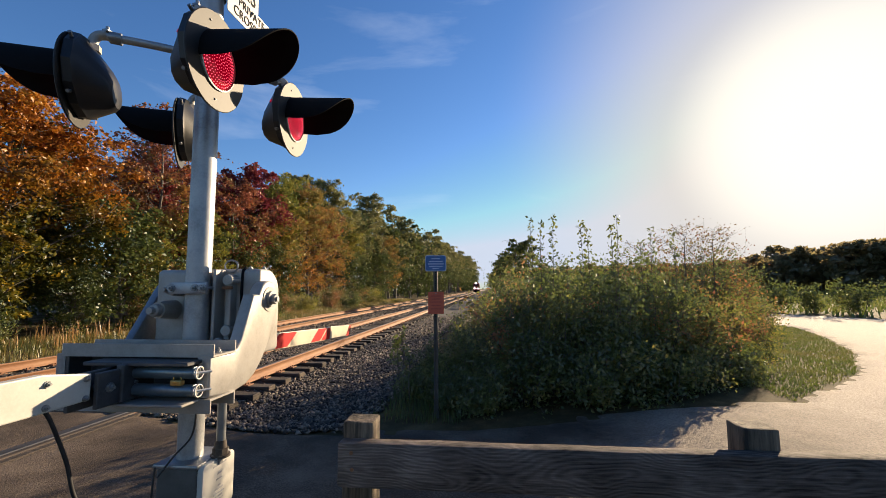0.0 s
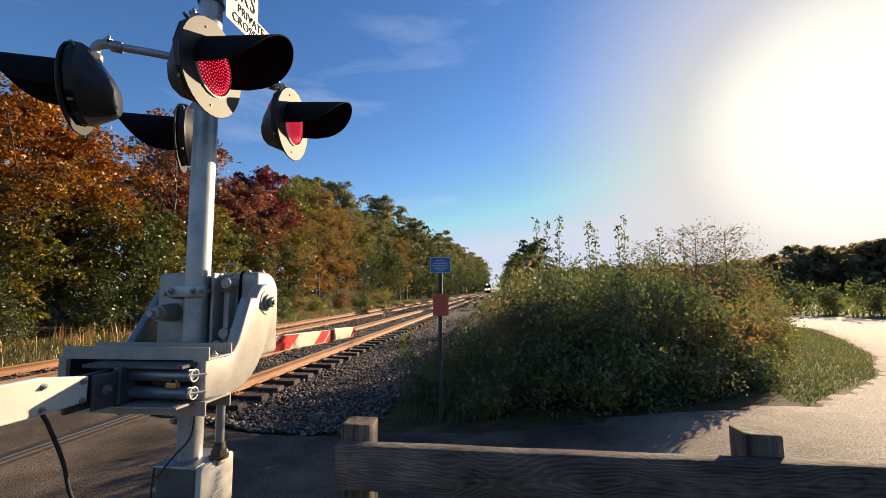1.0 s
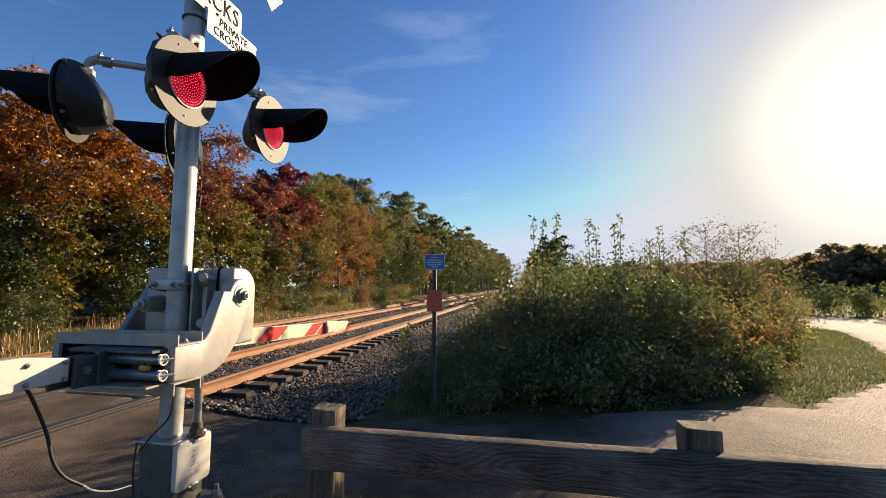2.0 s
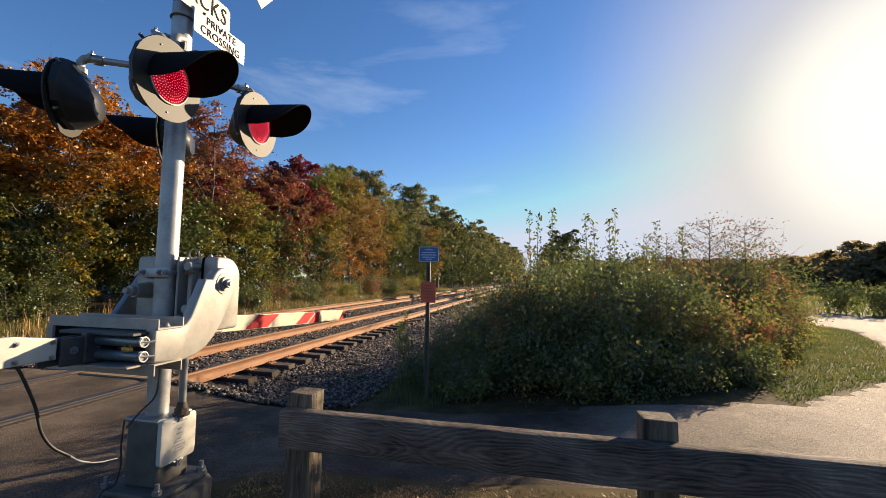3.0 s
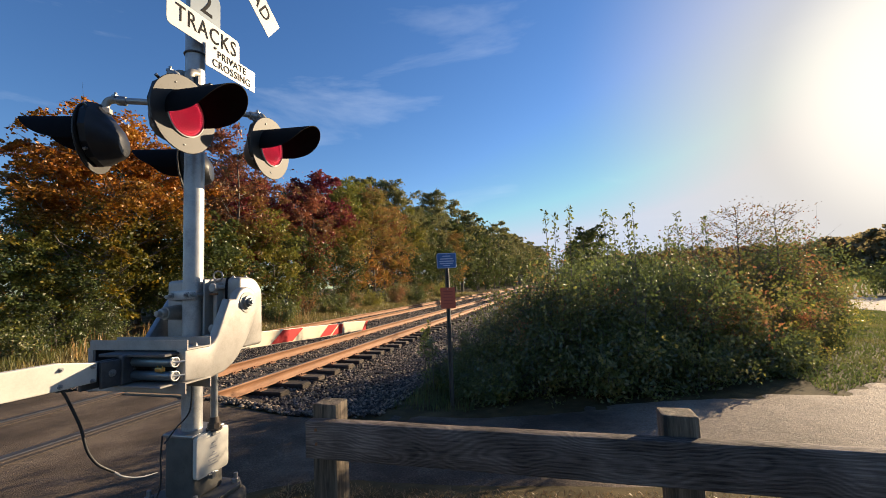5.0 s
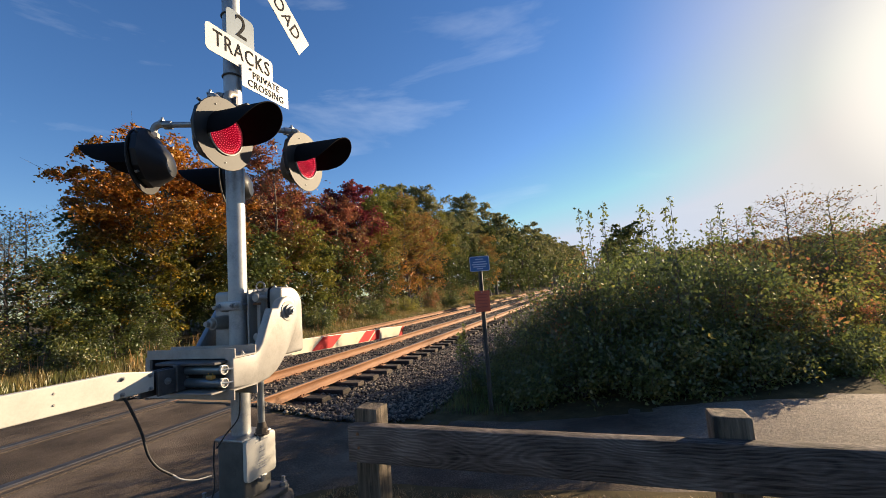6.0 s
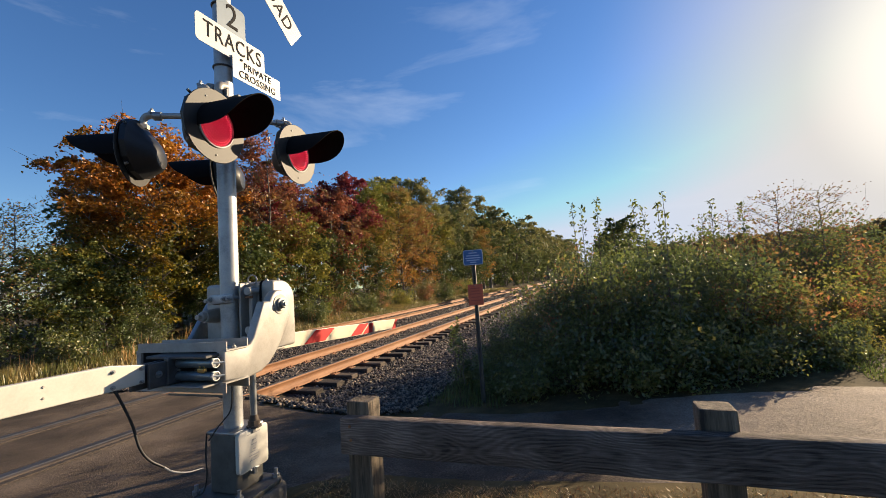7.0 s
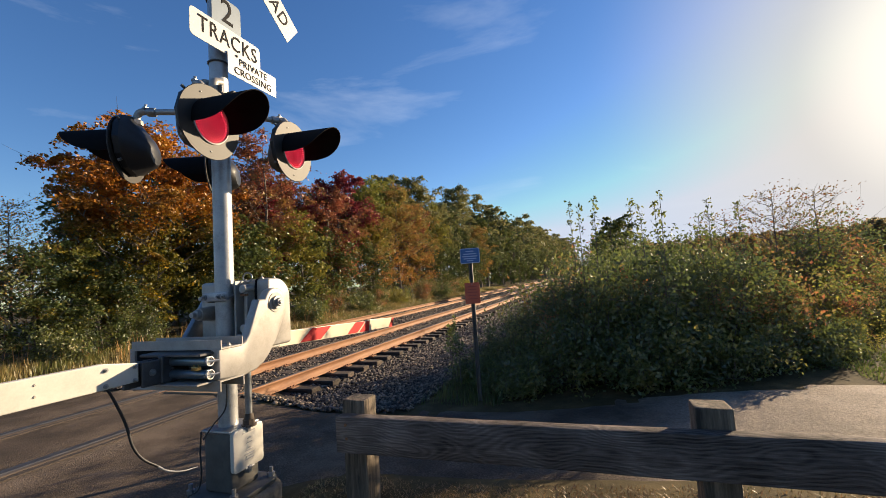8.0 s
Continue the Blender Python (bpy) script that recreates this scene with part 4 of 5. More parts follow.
SH = [shrub(101, 1.75, 0.85, 5600, L_SHRUB, "dense dark green shrub in the thicket", 0.057),
      shrub(102, 1.55, 0.9, 5400, L_SHRUBRED, "shrub with green and reddening leaves", 0.06),
      shrub(103, 1.8, 0.75, 5600, L_SHRUB, "tall dark green shrub with small leaves", 0.052),
      shrub(104, 1.3, 0.85, 4800, L_SHRUBYEL, "shrub with yellow-green backlit leaves", 0.055),
      shrub(105, 1.0, 0.8, 4000, L_SHRUB, "low bramble shrub with broad green leaves at the path", 0.072)]
SPOTS = [(0, 0.45, 5.5, 0.82), (2, 0.85, 5.6, 0.94), (0, 1.6, 5.85, 0.95), (2, 2.25, 6.1, 0.92), (1, 2.85, 6.45, 0.8), (4, 2.75, 5.85, 0.62), (4, 2.2, 5.4, 0.62), (4, 1.4, 5.2, 0.66), (4, 3.15, 6.2, 0.5),
         (1, 0.75, 6.7, 1.05), (0, 1.3, 7.0, 1.0), (2, 2.1, 7.3, 1.0), (0, 2.9, 7.5, 0.95), (3, 3.5, 7.5, 0.85), (4, 3.8, 6.9, 0.45), (3, 0.75, 8.4, 1.15), (1, 0.6, 7.6, 0.9),
         (0, 1.2, 8.8, 1.05), (2, 2.3, 9.0, 1.05), (1, 3.4, 9.0, 1.15), (3, 4.3, 9.2, 1.1), (4, 4.7, 8.7, 0.8), (2, 4.9, 10.2, 1.2), (1, 5.9, 11.6, 1.25), (2, 6.8, 12.6, 1.25), (2, 0.8, 10.6, 1.1), (0, 1.8, 11.0, 1.1), (1, 3.4, 11.0, 1.05), (3, 4.9, 10.6, 0.9), (4, 5.6, 10.4, 0.6),
         (3, 1.1, 13.5, 1.15), (0, 2.4, 14.0, 1.15), (1, 4.4, 13.6, 1.1), (3, 6.0, 13.6, 0.9), (0, 1.2, 18.0, 1.2), (2, 3.0, 18.5, 1.2), (1, 5.6, 17.6, 1.1), (4, -0.05, 5.25, 0.55), (0, -0.25, 6.1, 0.6), (2, -0.3, 7.4, 0.6), (4, -0.85, 5.9, 0.42), (4, -0.55, 5.5, 0.4), (0, -0.9, 7.2, 0.35),
         (3, 3.8, 6.95, 0.5), (1, 4.05, 7.6, 0.62), (3, 4.55, 8.2, 0.6), (4, 5.1, 8.9, 0.75), (1, 5.3, 9.6, 0.8), (3, 6.1, 11.0, 0.85), (4, 3.35, 6.45, 0.5)]
used = set()
for k, (i, x, y, s) in enumerate(SPOTS):
    place(SH[i], x, y, s, k * 1.7, i not in used)
    used.add(i)
hedge = shrub(106, 1.7, 0.95, 1700, L_SHRUB, "green hedge shrub beyond the path", 0.11, 10)
for k, (x, y, s) in enumerate(((8.6, 25.6, 1.1), (10.3, 25.4, 0.95), (11.7, 25.0, 1.05), (13.2, 24.4, 1.0), (14.5, 23.3, 1.05), (15.7, 22.2, 0.95), (16.8, 20.9, 1.05), (17.6, 19.2, 1.0), (18.2, 17.5, 1.0), (18.5, 15.6, 1.0), (18.4, 13.6, 1.0), (17.9, 11.4, 1.0), (16.8, 9.0, 0.9))):
    place(hedge, x, y, s, k * 1.3, k == 0)
for k, (x, y, top) in enumerate(((0.62, 5.79, 2.44), (0.74, 5.66, 2.36), (0.95, 5.88, 2.54), (1.45, 6.5, 2.50), (1.585, 6.7, 2.42), (1.70, 5.56, 2.42), (1.64, 5.62, 2.30), (2.35, 6.2, 2.34), (2.75, 6.4, 2.26), (2.28, 6.4, 2.16))):
    shoot(x, y, top, 200 + k)

for k, (i, x, y, s) in enumerate(((1, -12.0, 14.0, 0.9), (4, -11.7, 16.2, 1.0), (1, -12.1, 19.0, 1.0), (4, -11.8, 21.4, 1.1), (1, -12.0, 23.6, 1.0), (3, -12.1, 27.0, 1.1), (1, -11.9, 31.0, 1.2), (4, -12.0, 35.0, 1.3), (1, -12.1, 39.0, 1.3), (3, -12.2, 44.0, 1.4), (0, -12.4, 9.0, 0.9), (4, -12.1, 7.0, 1.0), (0, -13.0, 5.2, 1.0))):
    tagged(place(SH[i], x, y, s, k * 2.1), "brownish green shrub along the wood's edge", "", "shrubs along the tracks")
place(bare, 4.0, 9.0, 0.56, 1.0)
place(bare, 5.0, 9.8, 0.58, 3.0)
place(bare, 3.3, 9.3, 0.5, 2.0)

# grasses


def grass(name, spots, height, width, mat, label, seed, lean=0.35, category="grass"):
    rng = np.random.default_rng(seed)
    n = len(spots)
    h = (height * rng.uniform(0.45, 1.2, n))[:, None]
    az = rng.uniform(0, 6.283, n)
    d = np.stack([np.cos(az), np.sin(az), 0 * az], -1)
    s = np.stack([-np.sin(az), np.cos(az), 0 * az], -1) * width
    up = np.array([[0, 0, 1.0]])
    b = rng.uniform(0, lean, (n, 1)) * h
    base = np.concatenate([spots, ground_z(spots[:, 0], spots[:, 1])[:, None] - 0.01], 1)
    v = np.stack([base - s, base + s, base + up * h * 0.55 + d * b * 0.35 + s * 0.7, base + up * h * 0.55 + d * b * 0.35 - s * 0.7, base + up * h + d * b], 1).reshape(-1, 3)
    k = 5 * np.arange(n)[:, None]
    f = np.concatenate([np.stack([k, k + 1, k + 2], -1).reshape(-1, 3), np.stack([k, k + 2, k + 3], -1).reshape(-1, 3), np.stack([k + 3, k + 2, k + 4], -1).reshape(-1, 3)])
    return tagged(link_mesh(name, mesh_np(name, v, f), mat), label, category, kind="stuff")


def scatter(n, x, y, seed, power=1.0):
    rng = np.random.default_rng(seed)
    return np.stack([rng.uniform(*x, n), y[0] + (y[1] - y[0]) * rng.random(n) ** power], -1)


p = scatter(32000, (-1.2, 6.0), (1.4, 2.75), 1)
p = p[(p[:, 1] < np.interp(p[:, 0], [-1.2, -0.9, 0.3, 2.5, 7.0], [2.5, 2.62, 2.72, 2.6, 2.8]) + 0.08 * np.random.default_rng(2).standard_normal(len(p)))]
grass("verge_grass", p, 0.024, 0.004, L_THATCH, "short dry matted grass along the wooden barrier", 3, 2.2)
p = scatter(36000, (-13.4, -10.5), (2, 60), 4, 1.7)
grass("trackside_grass", p, 0.24, 0.008, L_GRASS, "tall green and straw grass along the tracks", 5, 0.5)
p = np.repeat(scatter(45, (-12.4, -11.2), (4, 18), 6), 12, 0) + 0.10 * np.random.default_rng(8).standard_normal((540, 2))
grass("dry_stalks", p, 0.62, 0.008, L_STRAW, "dry straw-coloured stalks at the wood's edge", 7, 0.3)
p = scatter(120000, (3.4, 12), (5.0, 19), 8)
edge = np.array(LEFT_EDGE[:6])
inside = p[:, 0] < np.interp(p[:, 1], edge[:, 1], edge[:, 0]) + 0.03 * np.random.default_rng(4).standard_normal(len(p))
grass("lawn", p[inside & (p[:, 0] > np.interp(p[:, 1], edge[:, 1], edge[:, 0]) - 3.0)], 0.05, 0.008, L_LAWN, "green lawn verge inside the path's bend", 9, 1.3)
p = scatter(34000, (6, 75), (8, 85), 12, 0.8)
bend = np.array([(9.0, 24.5), (13.5, 21.5), (15.5, 17), (15.2, 12.5), (13.5, 8.5)])
far_side = (p[:, 0] > np.interp(p[:, 1], bend[::-1, 1], bend[::-1, 0]) + 0.2) | (p[:, 1] > 25.2)
grass("meadow", p[far_side], 0.34, 0.045, L_LAWN, "long backlit meadow grass beyond the path", 13, 0.8)
p = scatter(6000, (-2.1, -0.3), (4.7, 9), 10)
grass("bank_weeds", p[(p[:, 1] > road_edge(p[:, 0]) + 0.15) & (p[:, 0] > -1.45 + 0.5 * np.random.default_rng(3).random(len(p)))], 0.16, 0.004, L_GREEN, "dark weeds between the ballast and the thicket", 11, 0.6)
for k, (x, y, h) in enumerate(((-1.165, 5.82, 0.95), (-1.25, 5.9, 0.8), (-1.35, 6.3, 0.75), (-1.05, 5.6, 0.7))):
    ob = shoot(x, y, h, 300 + k, 0.06, 60)
    tagged(ob, "tall weed with withered yellowish leaves by the ballast", "weed", "weeds by the ballast")
    ob.name = "weed"

# ---- the crossing signal ----
MX, MY = -1.42, 1.97
GROUND = float(ground_z(MX, MY))
signal = empty("crossing_signal", (0, 0, 0), label="grey steel railroad crossing signal mast with gate machine on concrete base", category="crossing signal")


def bolt(parent, at, axis, r=0.012, h=0.012, mat=None, name="bolt"):
    a = Vector(at)
    d = Vector(axis).normalized()
    bm = rod(a - d * 0.004, a + d * h * 0.35, r * 1.5, n=14)
    rod(a + d * h * 0.3, a + d * h, r, n=6, bm=bm)
    rod(a + d * h, a + d * (h + r * 0.8), r * 0.5, n=8, bm=bm)
    return part(name, bm, mat or STEEL, parent)


# base
base_z = 0.305
bm = slab(rounded([(MX - 0.24, MY - 0.20), (MX + 0.25, MY - 0.20), (MX + 0.25, MY + 0.24), (MX - 0.24, MY + 0.24)], 0.14, 6), "z", -0.2, base_z, 0.035, 3)
foundation = part("foundation", bm, CONCRETE, signal, "stained round-cornered concrete foundation", 40)
bm = slab(rounded([(MX - 0.21, MY - 0.17), (MX + 0.22, MY - 0.17), (MX + 0.22, MY + 0.21), (MX - 0.21, MY + 0.21)], 0.10, 5), "z", base_z, base_z + 0.03, 0.008, 2)
plate = part("base_plate", bm, BOXGREY, signal, "", 40)
for sx in (-0.165, 0.17):
    for sy in (-0.135, 0.165):
        bm = rod((MX + sx, MY + sy, base_z + 0.03), (MX + sx, MY + sy, base_z + 0.085), 0.012, n=10)
        rod((MX + sx, MY + sy, base_z + 0.03), (MX + sx, MY + sy, base_z + 0.052), 0.024, n=6, bm=bm)
        part("anchor_bolt", bm, STEEL, plate)
bm = rod((MX, MY, base_z + 0.03), (MX, MY, base_z + 0.08), 0.085, 0.07, 28)
part("base_collar", bm, BOXGREY, signal, "", 40)
bm = rod((MX, MY, 0.45), (MX, MY, 4.62), 0.057, n=40)
part("mast", bm, GALV, signal, "round galvanised steel mast", 40)
bm = rod((MX, MY, 4.62), (MX, MY, 4.66), 0.062, 0.045, 32)
part("mast_cap", bm, GALV, signal, "", 40)

# junction box at the foot
jbox = part("junction_box", box((MX - 0.095, MY - 0.10, base_z + 0.03), (MX + 0.115, MY + 0.125, 0.69), 0.018, 3), BOXGREY, signal, "grey cast junction box", 40)
bm = slab(rounded([(MY - 0.105, 0.45), (MY + 0.135, 0.45), (MY + 0.135, 0.695), (MY - 0.105, 0.695)], 0.028, 5), "x", MX + 0.115, MX + 0.145, 0.006, 2)
cover = part("cover", bm, WHITE, jbox, "white painted cover plate with printed label", 40)
for k, (z, w) in enumerate(((0.665, 0.10), (0.625, 0.03), (0.600, 0.045), (0.570, 0.02), (0.555, 0.06), (0.535, 0.08), (0.520, 0.05), (0.505, 0.07))):
    part("print_line", box((MX + 0.145, MY + 0.015 - w / 2, z - 0.004), (MX + 0.1462, MY + 0.015 + w / 2, z + 0.003)), GREYINK, cover)
for z, up in ((0.695, 1), (0.45, -1)):
    bm = box((MX + 0.11, MY - 0.002, z - 0.03), (MX + 0.155, MY + 0.028, z + 0.012), 0.005, 2)
    rod((MX + 0.145, MY - 0.02, z), (MX + 0.145, MY + 0.046, z), 0.006, n=8, bm=bm)
    part("hasp", bm, STEEL, jbox)
bm = box((MX - 0.105, MY - 0.11, 0.68), (MX + 0.12, MY + 0.13, 0.702), 0.008, 2)
part("lid", bm, STEEL, jbox, "", 40)

# conduit and its couplings
cx, cy = MX + 0.135, MY + 0.03
bm = rod((cx, cy, 0.70), (cx, cy, 1.06), 0.021, n=18)
conduit = part("conduit", bm, STEEL, signal, "", 40)
bm = rod((cx, cy, 0.70), (cx, cy, 0.735), 0.036, n=8)
rod((cx, cy, 0.735), (cx, cy, 0.77), 0.03, 0.025, 16, bm)
rod((cx, cy, 0.693), (cx, cy, 0.705), 0.045, n=18, bm=bm)
part("coupling", bm, ROADRAIL, conduit, "rusty threaded coupling", 40)

# thin wires on the mast foot
for pts in (((MX + 0.05, MY - 0.06, 1.03), (MX + 0.075, MY - 0.075, 0.93), (MX + 0.06, MY - 0.08, 0.82), (MX + 0.0, MY - 0.11, 0.74), (MX - 0.05, MY - 0.14, 0.66)),
            ((MX - 0.06, MY - 0.145, 0.705), (MX - 0.065, MY - 0.15, 0.58), (MX - 0.06, MY - 0.15, 0.46), (MX - 0.08, MY - 0.16, 0.37), (MX - 0.10, MY - 0.22, 0.34), (MX - 0.11, MY - 0.24, 0.15))):
    part("wire", tube(smooth_path(pts), 0.0045, 8), CABLE, signal, "", 60)

# gate machine behind the mast
bm = slab(rounded([(2.035, 1.17), (2.245, 1.17), (2.245, 1.53), (2.17, 1.605), (2.035, 1.605)], [0.02, 0.03, 0.05, 0.05, 0.03], 6), "x", -1.70, -1.135, 0.02, 3)
machine = part("gate_machine", bm, ALU, signal, "pale grey cast gate machine housing", 35)
part("gasket", tube(smooth_path([(-1.225, 2.028, 1.30), (-1.225, 2.030, 1.56), (-1.225, 2.052, 1.604), (-1.225, 2.10, 1.609), (-1.225, 2.165, 1.603), (-1.225, 2.215, 1.565), (-1.225, 2.248, 1.50), (-1.225, 2.249, 1.25)]), 0.007, 8), BLACK, machine, "", 60)
for x in (-1.345, -1.27):
    part("rib", box((x - 0.014, 1.985, 1.22), (x + 0.014, 2.045, 1.575), 0.006, 2), ALU, machine)
part("flange", box((-1.335, 1.955, 1.22), (-1.32, 2.04, 1.60), 0.004, 1), ALU, machine)
for x, z in ((-1.245, 1.545), (-1.245, 1.30), (-1.285, 1.24)):
    bm = rod((x, 2.04, z), (x, 1.955, z), 0.017, n=16)
    rod((x, 1.957, z), (x, 1.935, z), 0.027, n=16, bm=bm, bevel=0.006)
    part("cover_bolt", bm, ALU, machine)
part("latch", box((-1.285, 1.955, 1.50), (-1.245, 1.99, 1.515), 0.003, 1), RUST, machine)
ring = [(-1.28 + 0.035 * math.cos(a), 2.02, 1.618 + 0.030 * math.sin(a)) for a in (2 * math.pi * i / 20 for i in range(20))]
part("lifting_ring", tube(ring, 0.005, 6, closed=True), STEEL, machine)
for x, y in ((-1.20, 2.06), (-1.16, 2.12)):
    bolt(machine, (x, y, 1.605), (0, 0, 1), 0.009, 0.01)
for x, y, z, r in ((-1.60, 1.93, 1.40, 0.05), (-1.55, 1.95, 1.50, 0.035)):
    bm = rod((x, 2.04, z), (x, y, z), r, r * 0.8, 20)
    rod((x, y + 0.01, z), (x, y - 0.03, z), r * 0.62, n=20, bm=bm, bevel=0.01)
    rod((x, y - 0.025, z), (x, y - 0.055, z), r * 0.36, n=6, bm=bm)
    part("shaft_boss", bm, ALU, machine, "", 35)
# clamp band round the mast
bm = box((MX - 0.095, MY - 0.085, 1.478), (MX + 0.10, MY - 0.058, 1.535), 0.008, 2)
clamp = part("clamp_band", bm, GALV, signal, "", 40)
for dx in (-0.075, 0.045, 0.085):
    bolt(clamp, (MX + dx, MY - 0.085, 1.507), (0, -1, 0), 0.013, 0.016)
    if dx != 0.045:
        part("clamp_stud", rod((MX + dx, MY - 0.06, 1.507), (MX + dx, MY + 0.07, 1.507), 0.009, n=10), STEEL, clamp)

# the yoke that carries the arms
CHEEK = [(1.605, 1.235), (1.755, 1.228), (1.79, 1.243), (1.815, 1.275), (1.845, 1.345), (1.905, 1.475)]
CHEEK += [(2.045 + 0.092 * math.cos(a), 1.450 + 0.092 * math.sin(a)) for a in (math.radians(165 - 19 * i) for i in range(9))]
CHEEK += [(2.135, 1.385), (2.085, 1.285), (2.035, 1.205), (1.985, 1.145), (1.935, 1.10), (1.87, 1.068), (1.77, 1.052), (1.605, 1.070)]
gate = part("gate_yoke", slab(CHEEK, "x", -1.145, -1.085, 0.012, 3), ALU, signal, "pale cast aluminium gate arm yoke", 35)
CHEEK2 = [(1.63, 1.235), (1.92, 1.228), (1.96, 1.25), (2.13, 1.50), (2.17, 1.545), (2.22, 1.56), (2.27, 1.545), (2.285, 1.50), (2.25, 1.30), (2.12, 1.14), (1.93, 1.07), (1.63, 1.07)]
# darker than the cast yoke: the cheek's shade is put into its material
part("gate_cheek", slab(CHEEK2, "x", -1.80, -1.755, 0.008, 2), STEEL, gate, "grey shaded yoke cheek", 35)
part("pivot_shaft", rod((-1.79, 2.19, 1.47), (-1.56, 2.12, 1.46), 0.03, n=16), STEEL, gate)
bm = rod((-1.086, 2.045, 1.450), (-1.081, 2.045, 1.450), 0.062, n=28)
part("pivot_rim", bm, ALU, gate, "", 35)
bm = rod((-1.085, 2.045, 1.450), (-1.066, 2.045, 1.450), 0.040, n=24)
rod((-1.07, 2.045, 1.450), (-1.045, 2.045, 1.450), 0.026, n=6, bm=bm)
rod((-1.045, 2.045, 1.450), (-1.037, 2.045, 1.450), 0.013, n=12, bm=bm)
part("pivot_nut", bm, STEEL, gate, "dark steel pivot nut")


def channel(y0, y1, z_web, z_lip, x0, x1, t=0.009):
    s = 1 if z_lip > z_web else -1
    pts = [(y0, z_lip), (y0, z_web), (y1, z_web), (y1, z_lip), (y1 - t, z_lip), (y1 - t, z_web + s * t), (y0 + t, z_web + s * t), (y0 + t, z_lip)]
    return slab(pts, "x", x0, x1, 0.0015, 1)


part("upper_channel", channel(1.612, 1.765, 1.226, 1.278, -1.755, -1.078), ALU, gate)
part("lower_channel", channel(1.600, 1.765, 1.066, 1.010, -1.755, -1.075), ALU, gate)
bolt(gate, (-1.115, 1.70, 1.236), (0, 0, 1), 0.009, 0.012)
for x in (-1.745, -1.52, -1.12):
    part("web_plate", box((x - 0.008, 1.63, 1.066), (x + 0.008, 1.75, 1.226), 0.002, 1), DARKSTEEL, gate)
part("back_plate", box((-1.74, 1.735, 1.068), (-1.13, 1.745, 1.225), 0.002, 1), DARKSTEEL, gate)
# breakaway hinge with two sprung sleeves
hinge = part("hinge_bracket", box((-1.395, 1.50, 1.072), (-1.365, 1.66, 1.215), 0.006, 2), DARKSTEEL, gate, "dark steel breakaway hinge")
part("hinge_plate", box((-1.56, 1.52, 1.205), (-1.12, 1.66, 1.220), 0.003, 1), DARKSTEEL, hinge)
part("hinge_plate", box((-1.56, 1.50, 1.058), (-1.12, 1.66, 1.068), 0.003, 1), ALU, hinge)
for z in (1.176, 1.108):
    sleeve = part("spring_sleeve", rod((-1.37, 1.565, z), (-1.115, 1.565, z), 0.024, n=24, bevel=0.003), CYL, hinge, "blue-grey steel sleeve", 40)
    part("end_cap", rod((-1.118, 1.565, z), (-1.108, 1.565, z), 0.021, n=24), STEEL, sleeve)
    loop = [(-1.100, 1.565 + 0.023 * math.cos(a), z + 0.023 * math.sin(a)) for a in (2 * math.pi * i / 22 for i in range(22))]
    part("pull_ring", tube(loop, 0.0032, 6, closed=True), BARE, sleeve)
    part("pin", rod((-1.11, 1.545, z), (-1.07, 1.595, z + 0.001), 0.005, n=10), BARE, sleeve)
bm = box((-1.20, 1.535, 1.130), (-1.155, 1.56, 1.152), 0.004, 2)
tube([(-1.19 + 0.016 * math.cos(a) + 0.012, 1.548, 1.152 + 0.018 * math.sin(a)) for a in (math.pi * i / 8 for i in range(9))], 0.003, 6, bm)
part("padlock", bm, BRASS, hinge, "small brass padlock")
part("arm_root", box((-1.455, 1.36, 1.072), (-1.437, 1.64, 1.200), 0.003, 1), DARKSTEEL, gate)
part("arm_root", box((-1.395, 1.41, 1.072), (-1.378, 1.64, 1.200), 0.003, 1), DARKSTEEL, gate)
for y in (1.46, 1.56):
    part("spacer", rod((-1.44, y, 1.14), (-1.39, y, 1.14), 0.014, n=12), STEEL, gate)
    bolt(gate, (-1.378, y, 1.14), (1, 0, 0), 0.012, 0.012)

# the road arm, towards the viewer's side of the road
arm = part("gate_arm", slab([(1.405, 1.108), (1.405, 1.200), (1.24, 1.228), (-5.6, 1.228), (-5.6, 1.122), (1.20, 1.104)], "x", -1.434, -1.398, 0.005, 2), WHITE, signal, "long white painted gate arm")
for y, z in ((1.385, 1.185), (1.385, 1.118), (1.25, 1.196), (1.25, 1.122)):
    bolt(arm, (-1.398, y, z), (1, 0, 0), 0.0075, 0.010)
for y in (0.98, 0.55, 0.1):
    for z in (1.195, 1.148):
        part("rivet", rod((-1.398, y, z), (-1.394, y, z), 0.006, 0.004, 10), ALU, arm)
for y in (-0.9, -2.2, -3.5, -4.8):
    bm = slab([(y, 1.123), (y + 0.35, 1.123), (y + 0.45, 1.227), (y + 0.10, 1.227)], "x", -1.3978, -1.3965)
    part("stripe", bm, STRIPE, arm, "red reflective stripe")
# the shorter striped arm on the far side
DROP = -0.047


def arm2_z(y, up):
    return 1.150 + DROP * (y - 2.6) + up


